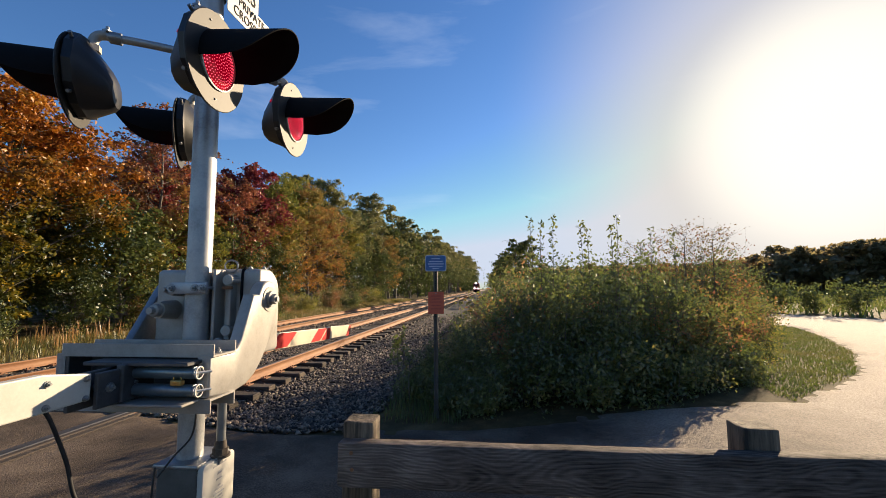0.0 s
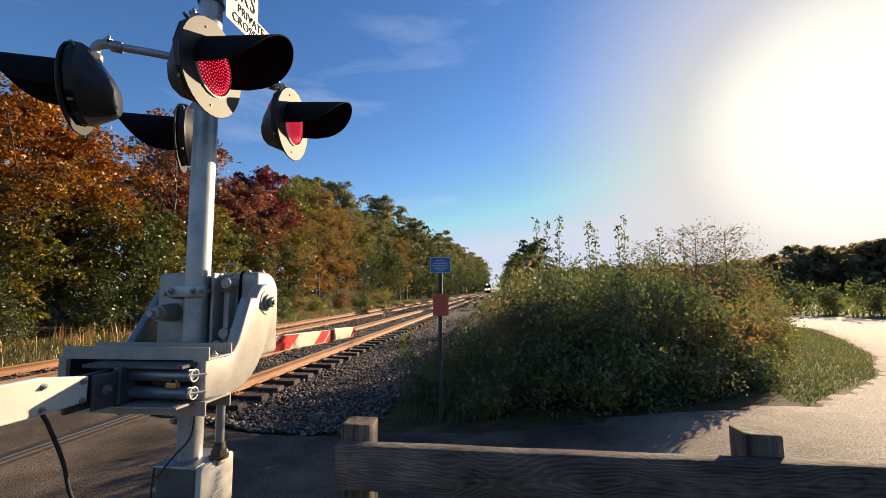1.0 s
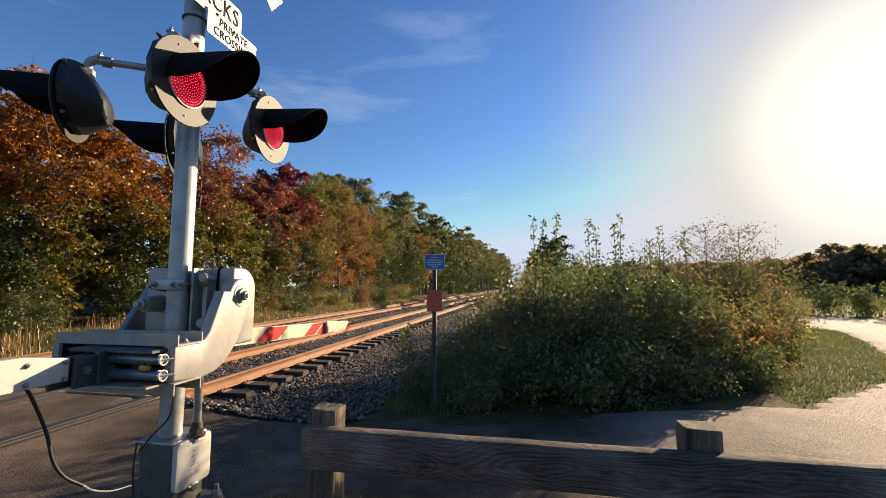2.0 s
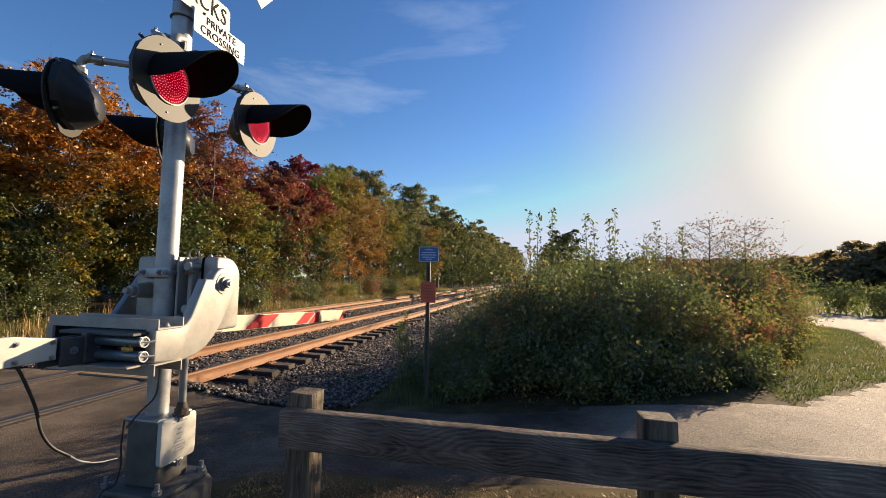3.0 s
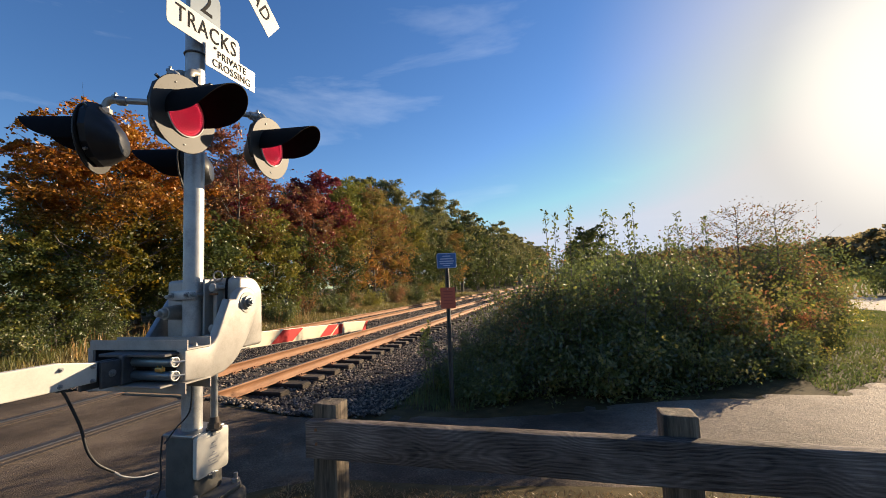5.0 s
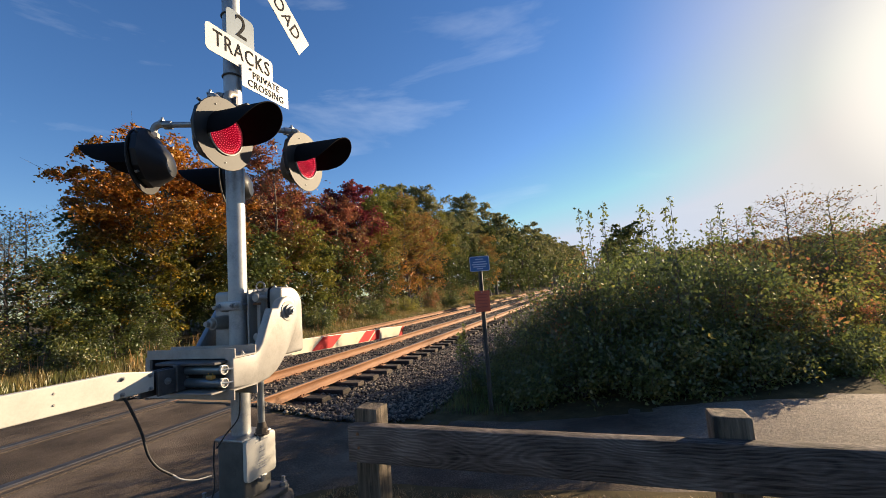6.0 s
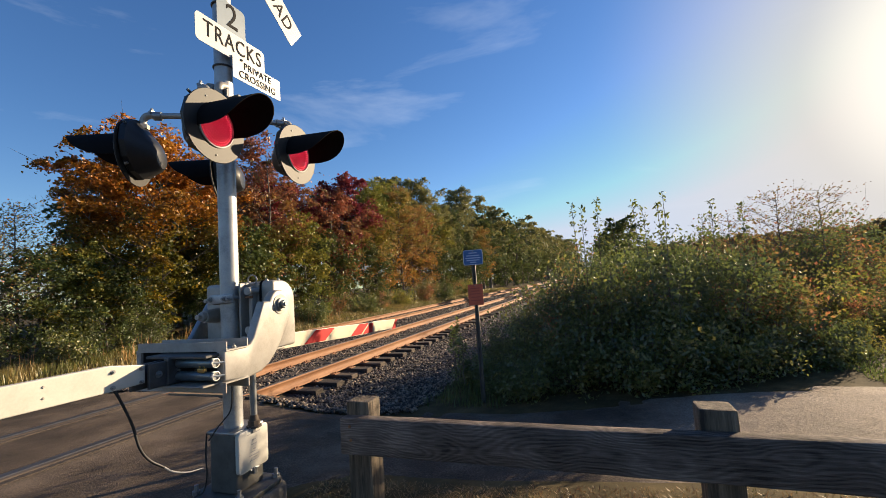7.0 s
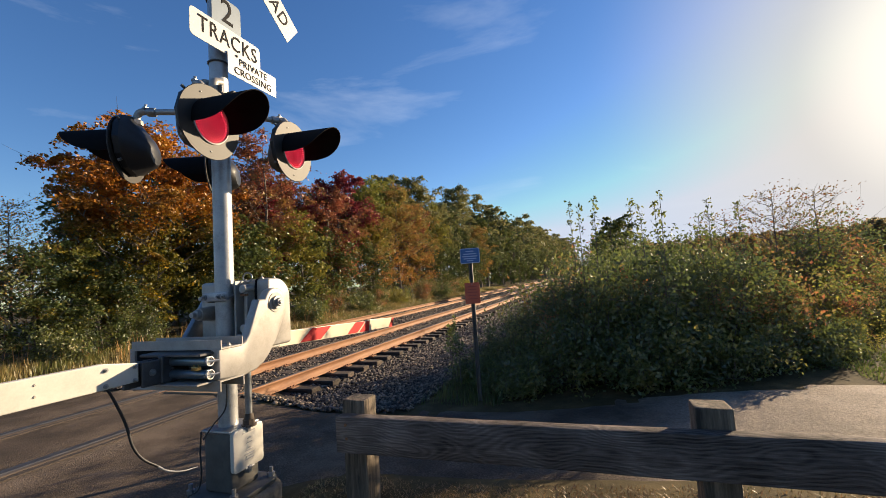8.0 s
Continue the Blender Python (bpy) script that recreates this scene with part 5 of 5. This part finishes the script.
bm = slab([(2.20, arm2_z(2.2, 0.055)), (3.88, arm2_z(3.88, 0.052)), (3.88, arm2_z(3.88, -0.060)), (2.20, arm2_z(2.2, -0.060))], "x", -1.488, -1.462, 0.004, 2)
arm2 = part("side_arm", bm, CREAM, signal, "cream and red striped gate arm")
bm = slab([(3.885, arm2_z(3.88, 0.062)), (4.405, arm2_z(4.4, 0.052)), (4.405, arm2_z(4.4, -0.052)), (3.885, arm2_z(3.88, -0.052))], "x", -1.484, -1.458, 0.004, 2)
tip = part("arm_tip", bm, CREAM, arm2)
for a, b, own in ((2.74, 3.02, arm2), (3.44, 3.63, arm2), (3.66, 3.86, arm2), (4.31, 4.405, tip)):
    k = 0.16
    top = [(a + k, arm2_z(a + k, 0.050)), (min(b + k, 3.88 if b < 4 else 4.405), arm2_z(b + k, 0.050)), (b, arm2_z(b, -0.052)), (a, arm2_z(a, -0.055))]
    x = -1.462 if own is arm2 else -1.458
    part("stripe", slab(top, "x", x + 0.0002, x + 0.0016), STRIPE, own, "red reflective stripe")
bm = box((-1.50, 2.235, 1.10), (-1.45, 2.50, 1.26), 0.008, 2)
part("arm_bracket", bm, ALU, signal)

# hanging cable with a stripped end
pts = [(-1.415, 1.26, 1.115), (-1.412, 1.288, 1.06), (-1.41, 1.345, 0.92), (-1.405, 1.375, 0.80), (-1.40, 1.42, 0.72), (-1.39, 1.49, 0.655)]
cable = part("cable", tube(smooth_path(pts), 0.0065, 10), CABLE, signal, "black hanging cable", 60)
part("bare_end", tube(smooth_path([(-1.39, 1.49, 0.655), (-1.385, 1.535, 0.615), (-1.375, 1.61, 0.58), (-1.365, 1.70, 0.565)]), [0.0060 - 0.0002 * i for i in range(19)], 10), GREYINK, cable, "pale stripped cable end", 60)

# flashing lamps on their cross arms
RED = bpy.data.materials.new("red_lens")
RED.use_nodes = True


def lens_nodes(tree):
    link = tree.links.new
    bsdf = tree.nodes["Principled BSDF"]
    bsdf.inputs["Roughness"].default_value = 0.22
    bsdf.inputs["Specular IOR Level"].default_value = 0.35
    bsdf.inputs["Base Color"].default_value = (0.16, 0.0, 0.006, 1)
    bsdf.inputs["Emission Color"].default_value = (1.0, 0.0, 0.035, 1)
    bsdf.inputs["Emission Strength"].default_value = 0.10
    co = tree.nodes.new("ShaderNodeTexCoord")
    wave = node(tree, "ShaderNodeTexVoronoi", Scale=60.0)
    link(co.outputs["Object"], wave.inputs["Vector"])
    bp = node(tree, "ShaderNodeBump", Strength=0.35, Distance=0.004)
    link(wave.outputs["Distance"], bp.inputs["Height"])
    link(bp.outputs[0], bsdf.inputs["Normal"])


lens_nodes(RED.node_tree)
LED = bpy.data.materials.new("glowing_led")
LED.use_nodes = True
LED.node_tree.nodes["Principled BSDF"].inputs["Base Color"].default_value = (0.40, 0.012, 0.02, 1)
LED.node_tree.nodes["Principled BSDF"].inputs["Emission Color"].default_value = (1.0, 0.07, 0.13, 1)
LED.node_tree.nodes["Principled BSDF"].inputs["Emission Strength"].default_value = 0.9
DISC_R, LENS_R = 0.212, 0.118


def ring_surface(bm, rings):
    """Joins rings of points into a surface."""
    rows = [[bm.verts.new(p) for p in ring] for ring in rings]
    n = len(rows[0])
    for a, b in zip(rows, rows[1:]):
        for j in range(n):
            bm.faces.new((a[j], a[(j + 1) % n], b[(j + 1) % n], b[j]))
    return rows


def circle(r, x, n=40, oy=0.0, oz=0.0):
    return [(x, oy + r * math.cos(2 * math.pi * j / n), oz + r * math.sin(2 * math.pi * j / n)) for j in range(n)]


def lamp():
    """A flasher that looks along +x from the origin, the disc's plane."""
    root = empty("flasher", label="round red railroad flasher with black hood and target disc", category="signal lamp", group="flashers on the mast")
    bm = bmesh.new()
    rows = ring_surface(bm, [circle(LENS_R + 0.004, 0.004), circle(DISC_R - 0.003, 0.004), circle(DISC_R, 0.001), circle(DISC_R - 0.002, -0.004), circle(LENS_R, -0.004), circle(LENS_R + 0.004, 0.004)])
    part("disc", bm, DISC, root, "black metal target disc with a sunlit sheen", 30)
    bm = bmesh.new()
    rows = ring_surface(bm, [circle(r, x, 12, oz=z) for r, x, z in ((0.184, -0.006, 0.024), (0.193, -0.014, 0.024), (0.190, -0.046, 0.022), (0.176, -0.056, 0.016), (0.096, -0.142, -0.030), (0.070, -0.160, -0.040), (0.030, -0.165, -0.044))])
    bm.faces.new(rows[-1])
    bm.faces.new(rows[0][::-1])
    body = part("housing", bm, BLACKGLOSS, root, "dark cast lamp housing", 24)
    part("peep_lens", rod((-0.065, -0.135, 0.05), (-0.072, -0.152, 0.055), 0.012, n=14), RED, body)
    for a in (40, 140, 220, 320):
        c, s = math.cos(radians(a)), math.sin(radians(a))
        part("housing_screw", rod((-0.03, 0.172 * c, 0.022 + 0.19 * s), (-0.03, 0.21 * c, 0.022 + 0.21 * s), 0.008, n=8), STEEL, body)
    # hood: a long tongue over the lens
    bm = bmesh.new()
    n, m = 36, 8
    lo, hi = radians(-15), radians(195)
    inner, outer = [], []
    for i in range(n + 1):
        a = lo + (hi - lo) * i / n
        up = max(0.0, math.sin(a))
        length = 0.02 + 0.325 * (max(0.0, math.sin(a) + 0.27) / 1.27) ** 0.32
        rows = []
        for r, store in ((0.126, inner), (0.131, outer)):
            store.append([bm.verts.new((0.004 + length * j / m, (r + 0.006 * j / m) * math.cos(a), (r + 0.006 * j / m) * math.sin(a) - 0.10 * 0.30 * (length * j / m))) for j in range(m + 1)])
    for i in range(n):
        for j in range(m):
            bm.faces.new((outer[i][j], outer[i + 1][j], outer[i + 1][j + 1], outer[i][j + 1]))
            bm.faces.new((inner[i][j + 1], inner[i + 1][j + 1], inner[i + 1][j], inner[i][j]))
        bm.faces.new((outer[i][m], outer[i + 1][m], inner[i + 1][m], inner[i][m]))
        bm.faces.new((outer[i + 1][0], outer[i][0], inner[i][0], inner[i + 1][0]))
    for i in (0, n):
        for j in range(m):
            bm.faces.new((outer[i][j], outer[i][j + 1], inner[i][j + 1], inner[i][j]))
    part("hood", bm, BLACK, root, "long black visor", 30)
    bm = bmesh.new()
    rows = ring_surface(bm, [circle(LENS_R, 0.0), circle(LENS_R * 0.9, 0.010), circle(LENS_R * 0.6, 0.020), circle(LENS_R * 0.3, 0.025), circle(0.008, 0.027)])
    bm.faces.new(rows[-1])
    lens = part("lens", bm, RED, root, "ribbed red lens", 60)
    bm = bmesh.new()
    for k in range(9):
        r = 0.0132 * k
        count = max(1, int(2 * math.pi * r / 0.0142))
        for j in range(count):
            a = 2 * math.pi * j / count + 0.3 * k
            x = 0.0275 - 0.019 * (r / LENS_R) ** 1.7
            bmesh.ops.create_cone(bm, cap_ends=True, segments=6, radius1=0.0030, radius2=0.0016, depth=0.003, matrix=Matrix.Translation((x, r * math.cos(a), r * math.sin(a))) @ Matrix.Rotation(math.pi / 2, 4, "Y"))
    part("led_dots", bm, LED, lens, "grid of bright light points")
    bm = bmesh.new()
    ring_surface(bm, [circle(LENS_R + 0.006, 0.0), circle(LENS_R + 0.006, 0.012), circle(LENS_R, 0.014), circle(LENS_R - 0.003, 0.004)])
    part("bezel", bm, GALV, root, "", 30)
    for a in (65, 115, 270):
        c, s = math.cos(radians(a)), math.sin(radians(a))
        part("screw", rod((0.003, 0.168 * c, 0.168 * s), (0.009, 0.168 * c, 0.168 * s), 0.0045, n=8), DARKSTEEL, root)
    # elbow on top
    pts = smooth_path([(-0.06, 0.0, 0.155), (-0.06, 0.0, 0.205), (-0.078, 0.0, 0.238), (-0.115, 0.0, 0.247)])
    bm = tube(pts, 0.022, 14)
    rod((-0.06, 0, 0.155), (-0.06, 0, 0.185), 0.034, n=6, bm=bm)
    part("elbow", bm, ALU, root, "", 40)
    return root


flasher = lamp()
LAMPS = [(-1.148, 1.649, 2.495, 2), (-1.107, 2.304, 2.498, 3), (-1.872, 1.683, 2.469, 208), (-1.85, 2.32, 2.46, 209)]
for k, (x, y, z, turn) in enumerate(LAMPS):
    m = pose(x, y, z, 0, 2 if turn < 90 else 2, turn)
    if k == 0:
        flasher.matrix_basis = m
    else:
        copy_thing(flasher, m)
armz = 2.715
for k, (x, y, z, turn) in enumerate(LAMPS):
    d = Vector((math.cos(radians(turn)), math.sin(radians(turn)), 0))
    end = Vector((x, y, z + 0.245)) - d * 0.105
    side = 1 if y > MY else -1
    sx = -1 if turn > 90 else 1
    start = Vector((MX + sx * 0.06, MY + side * 0.05, armz))
    bm = tube(smooth_path([start, start.lerp(end, 0.5) + Vector((0, 0, 0.004)), end]), 0.019, 14)
    pipe = part("cross_arm", bm, GALV, signal, "", 40)
    bm = rod(end + (start - end).normalized() * 0.01, end + (start - end).normalized() * 0.06, 0.028, n=16, bevel=0.004)
    rod(end + Vector((0, 0, 0.01)), end + Vector((0, 0, 0.05)), 0.008, n=8, bm=bm)
    box(end + Vector((-0.016, -0.016, 0.018)), end + Vector((0.016, 0.016, 0.034)), 0.003, 1, bm)
    part("pipe_clamp", bm, STEEL, pipe, "", 40)
bm = rod((MX, MY, armz - 0.06), (MX, MY, armz + 0.06), 0.078, n=32, bevel=0.008)
crossarm = part("arm_collar", bm, GALV, signal, "", 40)
for dz in (-0.04, 0.04):
    part("collar_bolt", rod((MX - 0.12, MY - 0.085, armz + dz), (MX + 0.12, MY - 0.085, armz + dz), 0.010, n=10), STEEL, crossarm)
for dx, z in ((-0.05, 2.875), (0.045, 2.865)):
    bm = tube(smooth_path([(MX + dx, MY - 0.06, z - 0.06), (MX + dx, MY - 0.085, z - 0.01), (MX + dx, MY - 0.075, z + 0.03), (MX + dx, MY - 0.03, z + 0.045)]), 0.027, 14)
    rod((MX + dx, MY - 0.06, z - 0.075), (MX + dx, MY - 0.06, z - 0.045), 0.034, n=16, bm=bm, bevel=0.004)
    part("pipe_elbow", bm, ALU, crossarm, "pale cast pipe elbow", 40)
# sign bracket
bm = box((MX + 0.03, MY - 0.04, armz + 0.10), (MX + 0.16, MY + 0.09, armz + 0.115), 0.003, 1)
box((MX - 0.02, MY - 0.075, armz + 0.085), (MX + 0.10, MY - 0.06, armz + 0.155), 0.003, 1, bm)
bracket = part("sign_bracket", bm, DARKSTEEL, signal)
part("bracket_bolt", rod((MX + 0.09, MY + 0.10, armz + 0.09), (MX + 0.21, MY + 0.10, armz + 0.09), 0.012, n=8), DARKSTEEL, bracket)
for z in (3.06, 3.30, 3.50):
    loop = [(MX + 0.062 * math.cos(a), MY + 0.062 * math.sin(a), z) for a in (2 * math.pi * i / 24 for i in range(24))]
    part("strap", tube(loop, 0.006, 6, closed=True), DARKSTEEL, signal)

# signs on the mast
SX = MX + 0.085


def plate_sign(name, outline, x, mat, label, edge=SIGNSHADE):
    root = part(name, slab(outline, "x", x, x + 0.003), mat, None, "")
    return root


TR = rounded([(1.69, 3.105), (2.255, 3.105), (2.255, 3.29), (1.69, 3.29)], 0.035, 5)
sign = tagged(plate_sign("track_count_sign", TR, SX, SIGNWHITE, ""), "white sign reading 2 TRACKS on the mast", "sign")
# the plate's shade is put into its grey-blue colour
top = part("number_plate", slab(rounded([(1.86, 3.25), (2.095, 3.25), (2.095, 3.50), (1.86, 3.50)], 0.04, 5), "x", SX - 0.012, SX - 0.008), SIGNSHADE, sign, "grey-blue shaded number plate")
lettering("2", 0.235, INK, facing_x(1.98, 3.40, SX - 0.0065), sign, squeeze=0.9)
lettering("TRACKS", 0.15, INK, facing_x(1.985, 3.205, SX + 0.0045), sign, squeeze=0.80, spacing=1.12)
SX2 = SX + 0.012
sign2 = tagged(plate_sign("private_crossing_sign", rounded([(1.955, 2.975), (2.395, 2.975), (2.395, 3.13), (1.955, 3.13)], 0.012, 3), SX2, SIGNWHITE, ""), "small white sign reading PRIVATE CROSSING", "sign")
lettering("PRIVATE", 0.068, INK, facing_x(2.175, 3.088, SX2 + 0.0045), sign2, squeeze=0.95, spacing=1.08)
lettering("CROSSING", 0.072, INK, facing_x(2.175, 3.018, SX2 + 0.0045), sign2, squeeze=0.95, spacing=1.05)
for y, z in ((2.175, 3.10), (2.03, 3.122)):
    bolt(sign2, (SX2 + 0.003, y, z), (1, 0, 0), 0.007, 0.006, DARKSTEEL)
cross = empty("crossbuck", (SX + 0.0, MY, 4.10), label="white crossbuck blades lettered RAILROAD CROSSING", category="crossbuck")
for k, (ang, text) in enumerate(((-39, ("RAIL", "ROAD")), (39, ("CROS", "SING")))):
    bm = slab(rounded([(-0.83, -0.105), (0.83, -0.105), (0.83, 0.105), (-0.83, 0.105)], 0.004, 1), "x", 0.004 + 0.006 * (1 - k), 0.007 + 0.006 * (1 - k))
    blade = part("blade", bm, SIGNWHITE, cross)
    blade.rotation_euler = (radians(ang), 0, 0)
    for word, off in zip(text, (-0.53, 0.53)):
        lettering(word, 0.165, INK, facing_x(off, 0, 0.0085 + 0.006 * (1 - k)), blade, spacing=1.1, squeeze=0.85)

AIM = Matrix.Translation((MX, MY, 0)) @ Matrix.Rotation(radians(-1), 4, "Z") @ Matrix.Translation((-MX, -MY, 0))
for ob in (sign, sign2):
    ob.matrix_basis = AIM
cross.matrix_basis = AIM @ Matrix.Translation((SX, MY, 4.10))

# ---- wooden barrier ----
fence = empty("timber_barrier", (0, 2.25, 0), label="weathered grey timber barrier of heavy posts and a beam", category="barrier")


def rough_beam(lo, hi, mat, seed, cuts, axis, name, parent, amount=0.004, bevel=0.009):
    """A sawn timber with worn edges."""
    bm = box(lo, hi, bevel, 2)
    lo, hi = Vector(lo), Vector(hi)
    n = cuts
    k = {"x": 0, "z": 2}[axis]
    long_edges = [e for e in bm.edges if abs((e.verts[0].co - e.verts[1].co)[k]) > 0.5 * (hi - lo)[k]]
    bmesh.ops.subdivide_edges(bm, edges=long_edges, cuts=n)
    if axis == "z":
        cap = max(bm.faces, key=lambda f: f.calc_center_median().z)
        bmesh.ops.inset_individual(bm, faces=[cap], thickness=0.03, depth=-0.003)
    for vtx in bm.verts:
        p = vtx.co * 5 + Vector((seed, seed, 0))
        vtx.co += Vector((noise.noise(p), noise.noise(p + Vector((9, 0, 0))), noise.noise(p + Vector((0, 9, 0))))) * amount
    return part(name, bm, mat, parent, "", 35)


def shift(ob, parent):
    ob.location = -Vector(parent.location)
    return ob


for lo, hi, s in (((-0.742, 2.128, 0.512), (4.2, 2.212, 0.726), 3), ((4.205, 2.128, 0.51), (7.0, 2.212, 0.727), 14)):
    ob = shift(rough_beam(lo, hi, WOOD, s, 26, "x", "beam", fence), fence)
    for x in (lo[0] + 0.07, lo[0] + 0.075):
        bm = rod((x, lo[1] + 0.002, 0.68 if x == lo[0] + 0.07 else 0.60), (x, lo[1] - 0.006, 0.68 if x == lo[0] + 0.07 else 0.60), 0.011, 0.008, 12)
        part("beam_bolt", bm, RUST, ob)
for x, s, top in ((-0.665, 2, 0.805), (1.305, 5, 0.822), (4.15, 9, 0.82), (6.9, 12, 0.82)):
    shift(rough_beam((x - 0.082, 2.213, float(ground_z(x, 2.3)) - 0.3), (x + 0.082, 2.365, top), POSTWOOD, s, 9, "z", "post", fence, 0.005, 0.012), fence)

# ---- blue and red signs on a post ----
px, py = -0.585, 4.945
gz = float(ground_z(px, py))
post = empty("sign_post", (px, py, gz), label="grey perforated steel post with blue and red notice plates", category="sign post")
bm = box((-0.024, -0.006, -0.2), (0.024, 0.0, 1.72), 0.001, 1)
box((-0.024, -0.03, -0.2), (-0.018, -0.004, 1.72), 0.001, 1, bm)
box((0.018, -0.03, -0.2), (0.024, -0.004, 1.72), 0.001, 1, bm)
# box grey in place of galvanised steel: shade put into the colour
channel_post = part("post", bm, BOXGREY, post)
for k in range(22):
    part("hole", rod((0, -0.0065, 1.70 - 0.026 * k), (0, -0.0072, 1.70 - 0.026 * k), 0.006, n=8), BLACK, channel_post)
TURN = radians(8)
for name, w, h, z, mat, lab in (("blue_plate", 0.246, 0.188, 1.80 - gz, BLUE, "blue notice plate with pale border"), ("red_plate", 0.185, 0.258, 1.335 - gz, REDSIGN, "faded red notice plate")):
    bm = slab(rounded([(-w / 2, -h / 2), (w / 2, -h / 2), (w / 2, h / 2), (-w / 2, h / 2)], 0.022 if "blue" in name else 0.006, 4), "y", -0.036, -0.033)
    ob = part(name, bm, PALEBLUE if "blue" in name else mat, post, lab)
    ob.location, ob.rotation_euler = (0, 0, z), (0, 0, TURN)
    if "blue" in name:
        bm = slab(rounded([(-w / 2 + 0.008, -h / 2 + 0.008), (w / 2 - 0.008, -h / 2 + 0.008), (w / 2 - 0.008, h / 2 - 0.008), (-w / 2 + 0.008, h / 2 - 0.008)], 0.016, 4), "y", -0.0375, -0.036)
        part("field", bm, BLUE, ob)
    rows = ((0.055, 0.10), (0.022, 0.16), (-0.008, 0.19), (-0.036, 0.16), (-0.062, 0.08)) if "blue" in name else ((0.08, 0.12), (0.045, 0.10), (0.01, 0.13), (-0.03, 0.11), (-0.07, 0.12))
    for zz, ww in rows:
        part("print_line", box((-ww / 2, -0.0388 if "blue" in name else -0.037, zz - 0.006), (ww / 2, -0.0374 if "blue" in name else -0.0358, zz + 0.006)), PALEBLUE if "blue" in name else REDPRINT, ob)
    part("plate_bolt", rod((0, -0.036, h / 2 - 0.018), (0, -0.043, h / 2 - 0.018), 0.007, n=8), STEEL, ob)

# ---- distant train ----
HEAD = bpy.data.materials.new("headlight")
HEAD.use_nodes = True
HEAD.node_tree.nodes["Principled BSDF"].inputs["Emission Color"].default_value = (1.0, 0.95, 0.85, 1)
HEAD.node_tree.nodes["Principled BSDF"].inputs["Emission Strength"].default_value = 14
TRAINRED = material("dark_red_train_paint", [(0.10, 0.02, 0.02), (0.16, 0.03, 0.025)], 1.0, 0.45, 0, 0.0)
train = empty("locomotive", (NEAR, 190, RAILZ), label="distant dark red locomotive with three lit headlights", category="locomotive")
body = part("body", slab(rounded([(-1.5, 0.9), (1.5, 0.9), (1.5, 3.6), (0.9, 4.4), (-0.9, 4.4), (-1.5, 3.6)], 0.15, 3), "y", 0, 19), TRAINRED, train)
part("underframe", box((-1.3, 0.3, 0.0), (1.3, 18.5, 0.9), 0.05, 1), BLACK, train)
part("windscreen", slab([(-1.1, 3.0), (1.1, 3.0), (0.95, 3.6), (-0.95, 3.6)], "y", -0.03, -0.005), BLACK, body)
for x, z in ((-0.8, 1.7), (0.8, 1.7), (0.0, 4.0)):
    part("headlight", rod((x, 0.0, z), (x, -0.12, z), 0.22, n=16), HEAD, train)
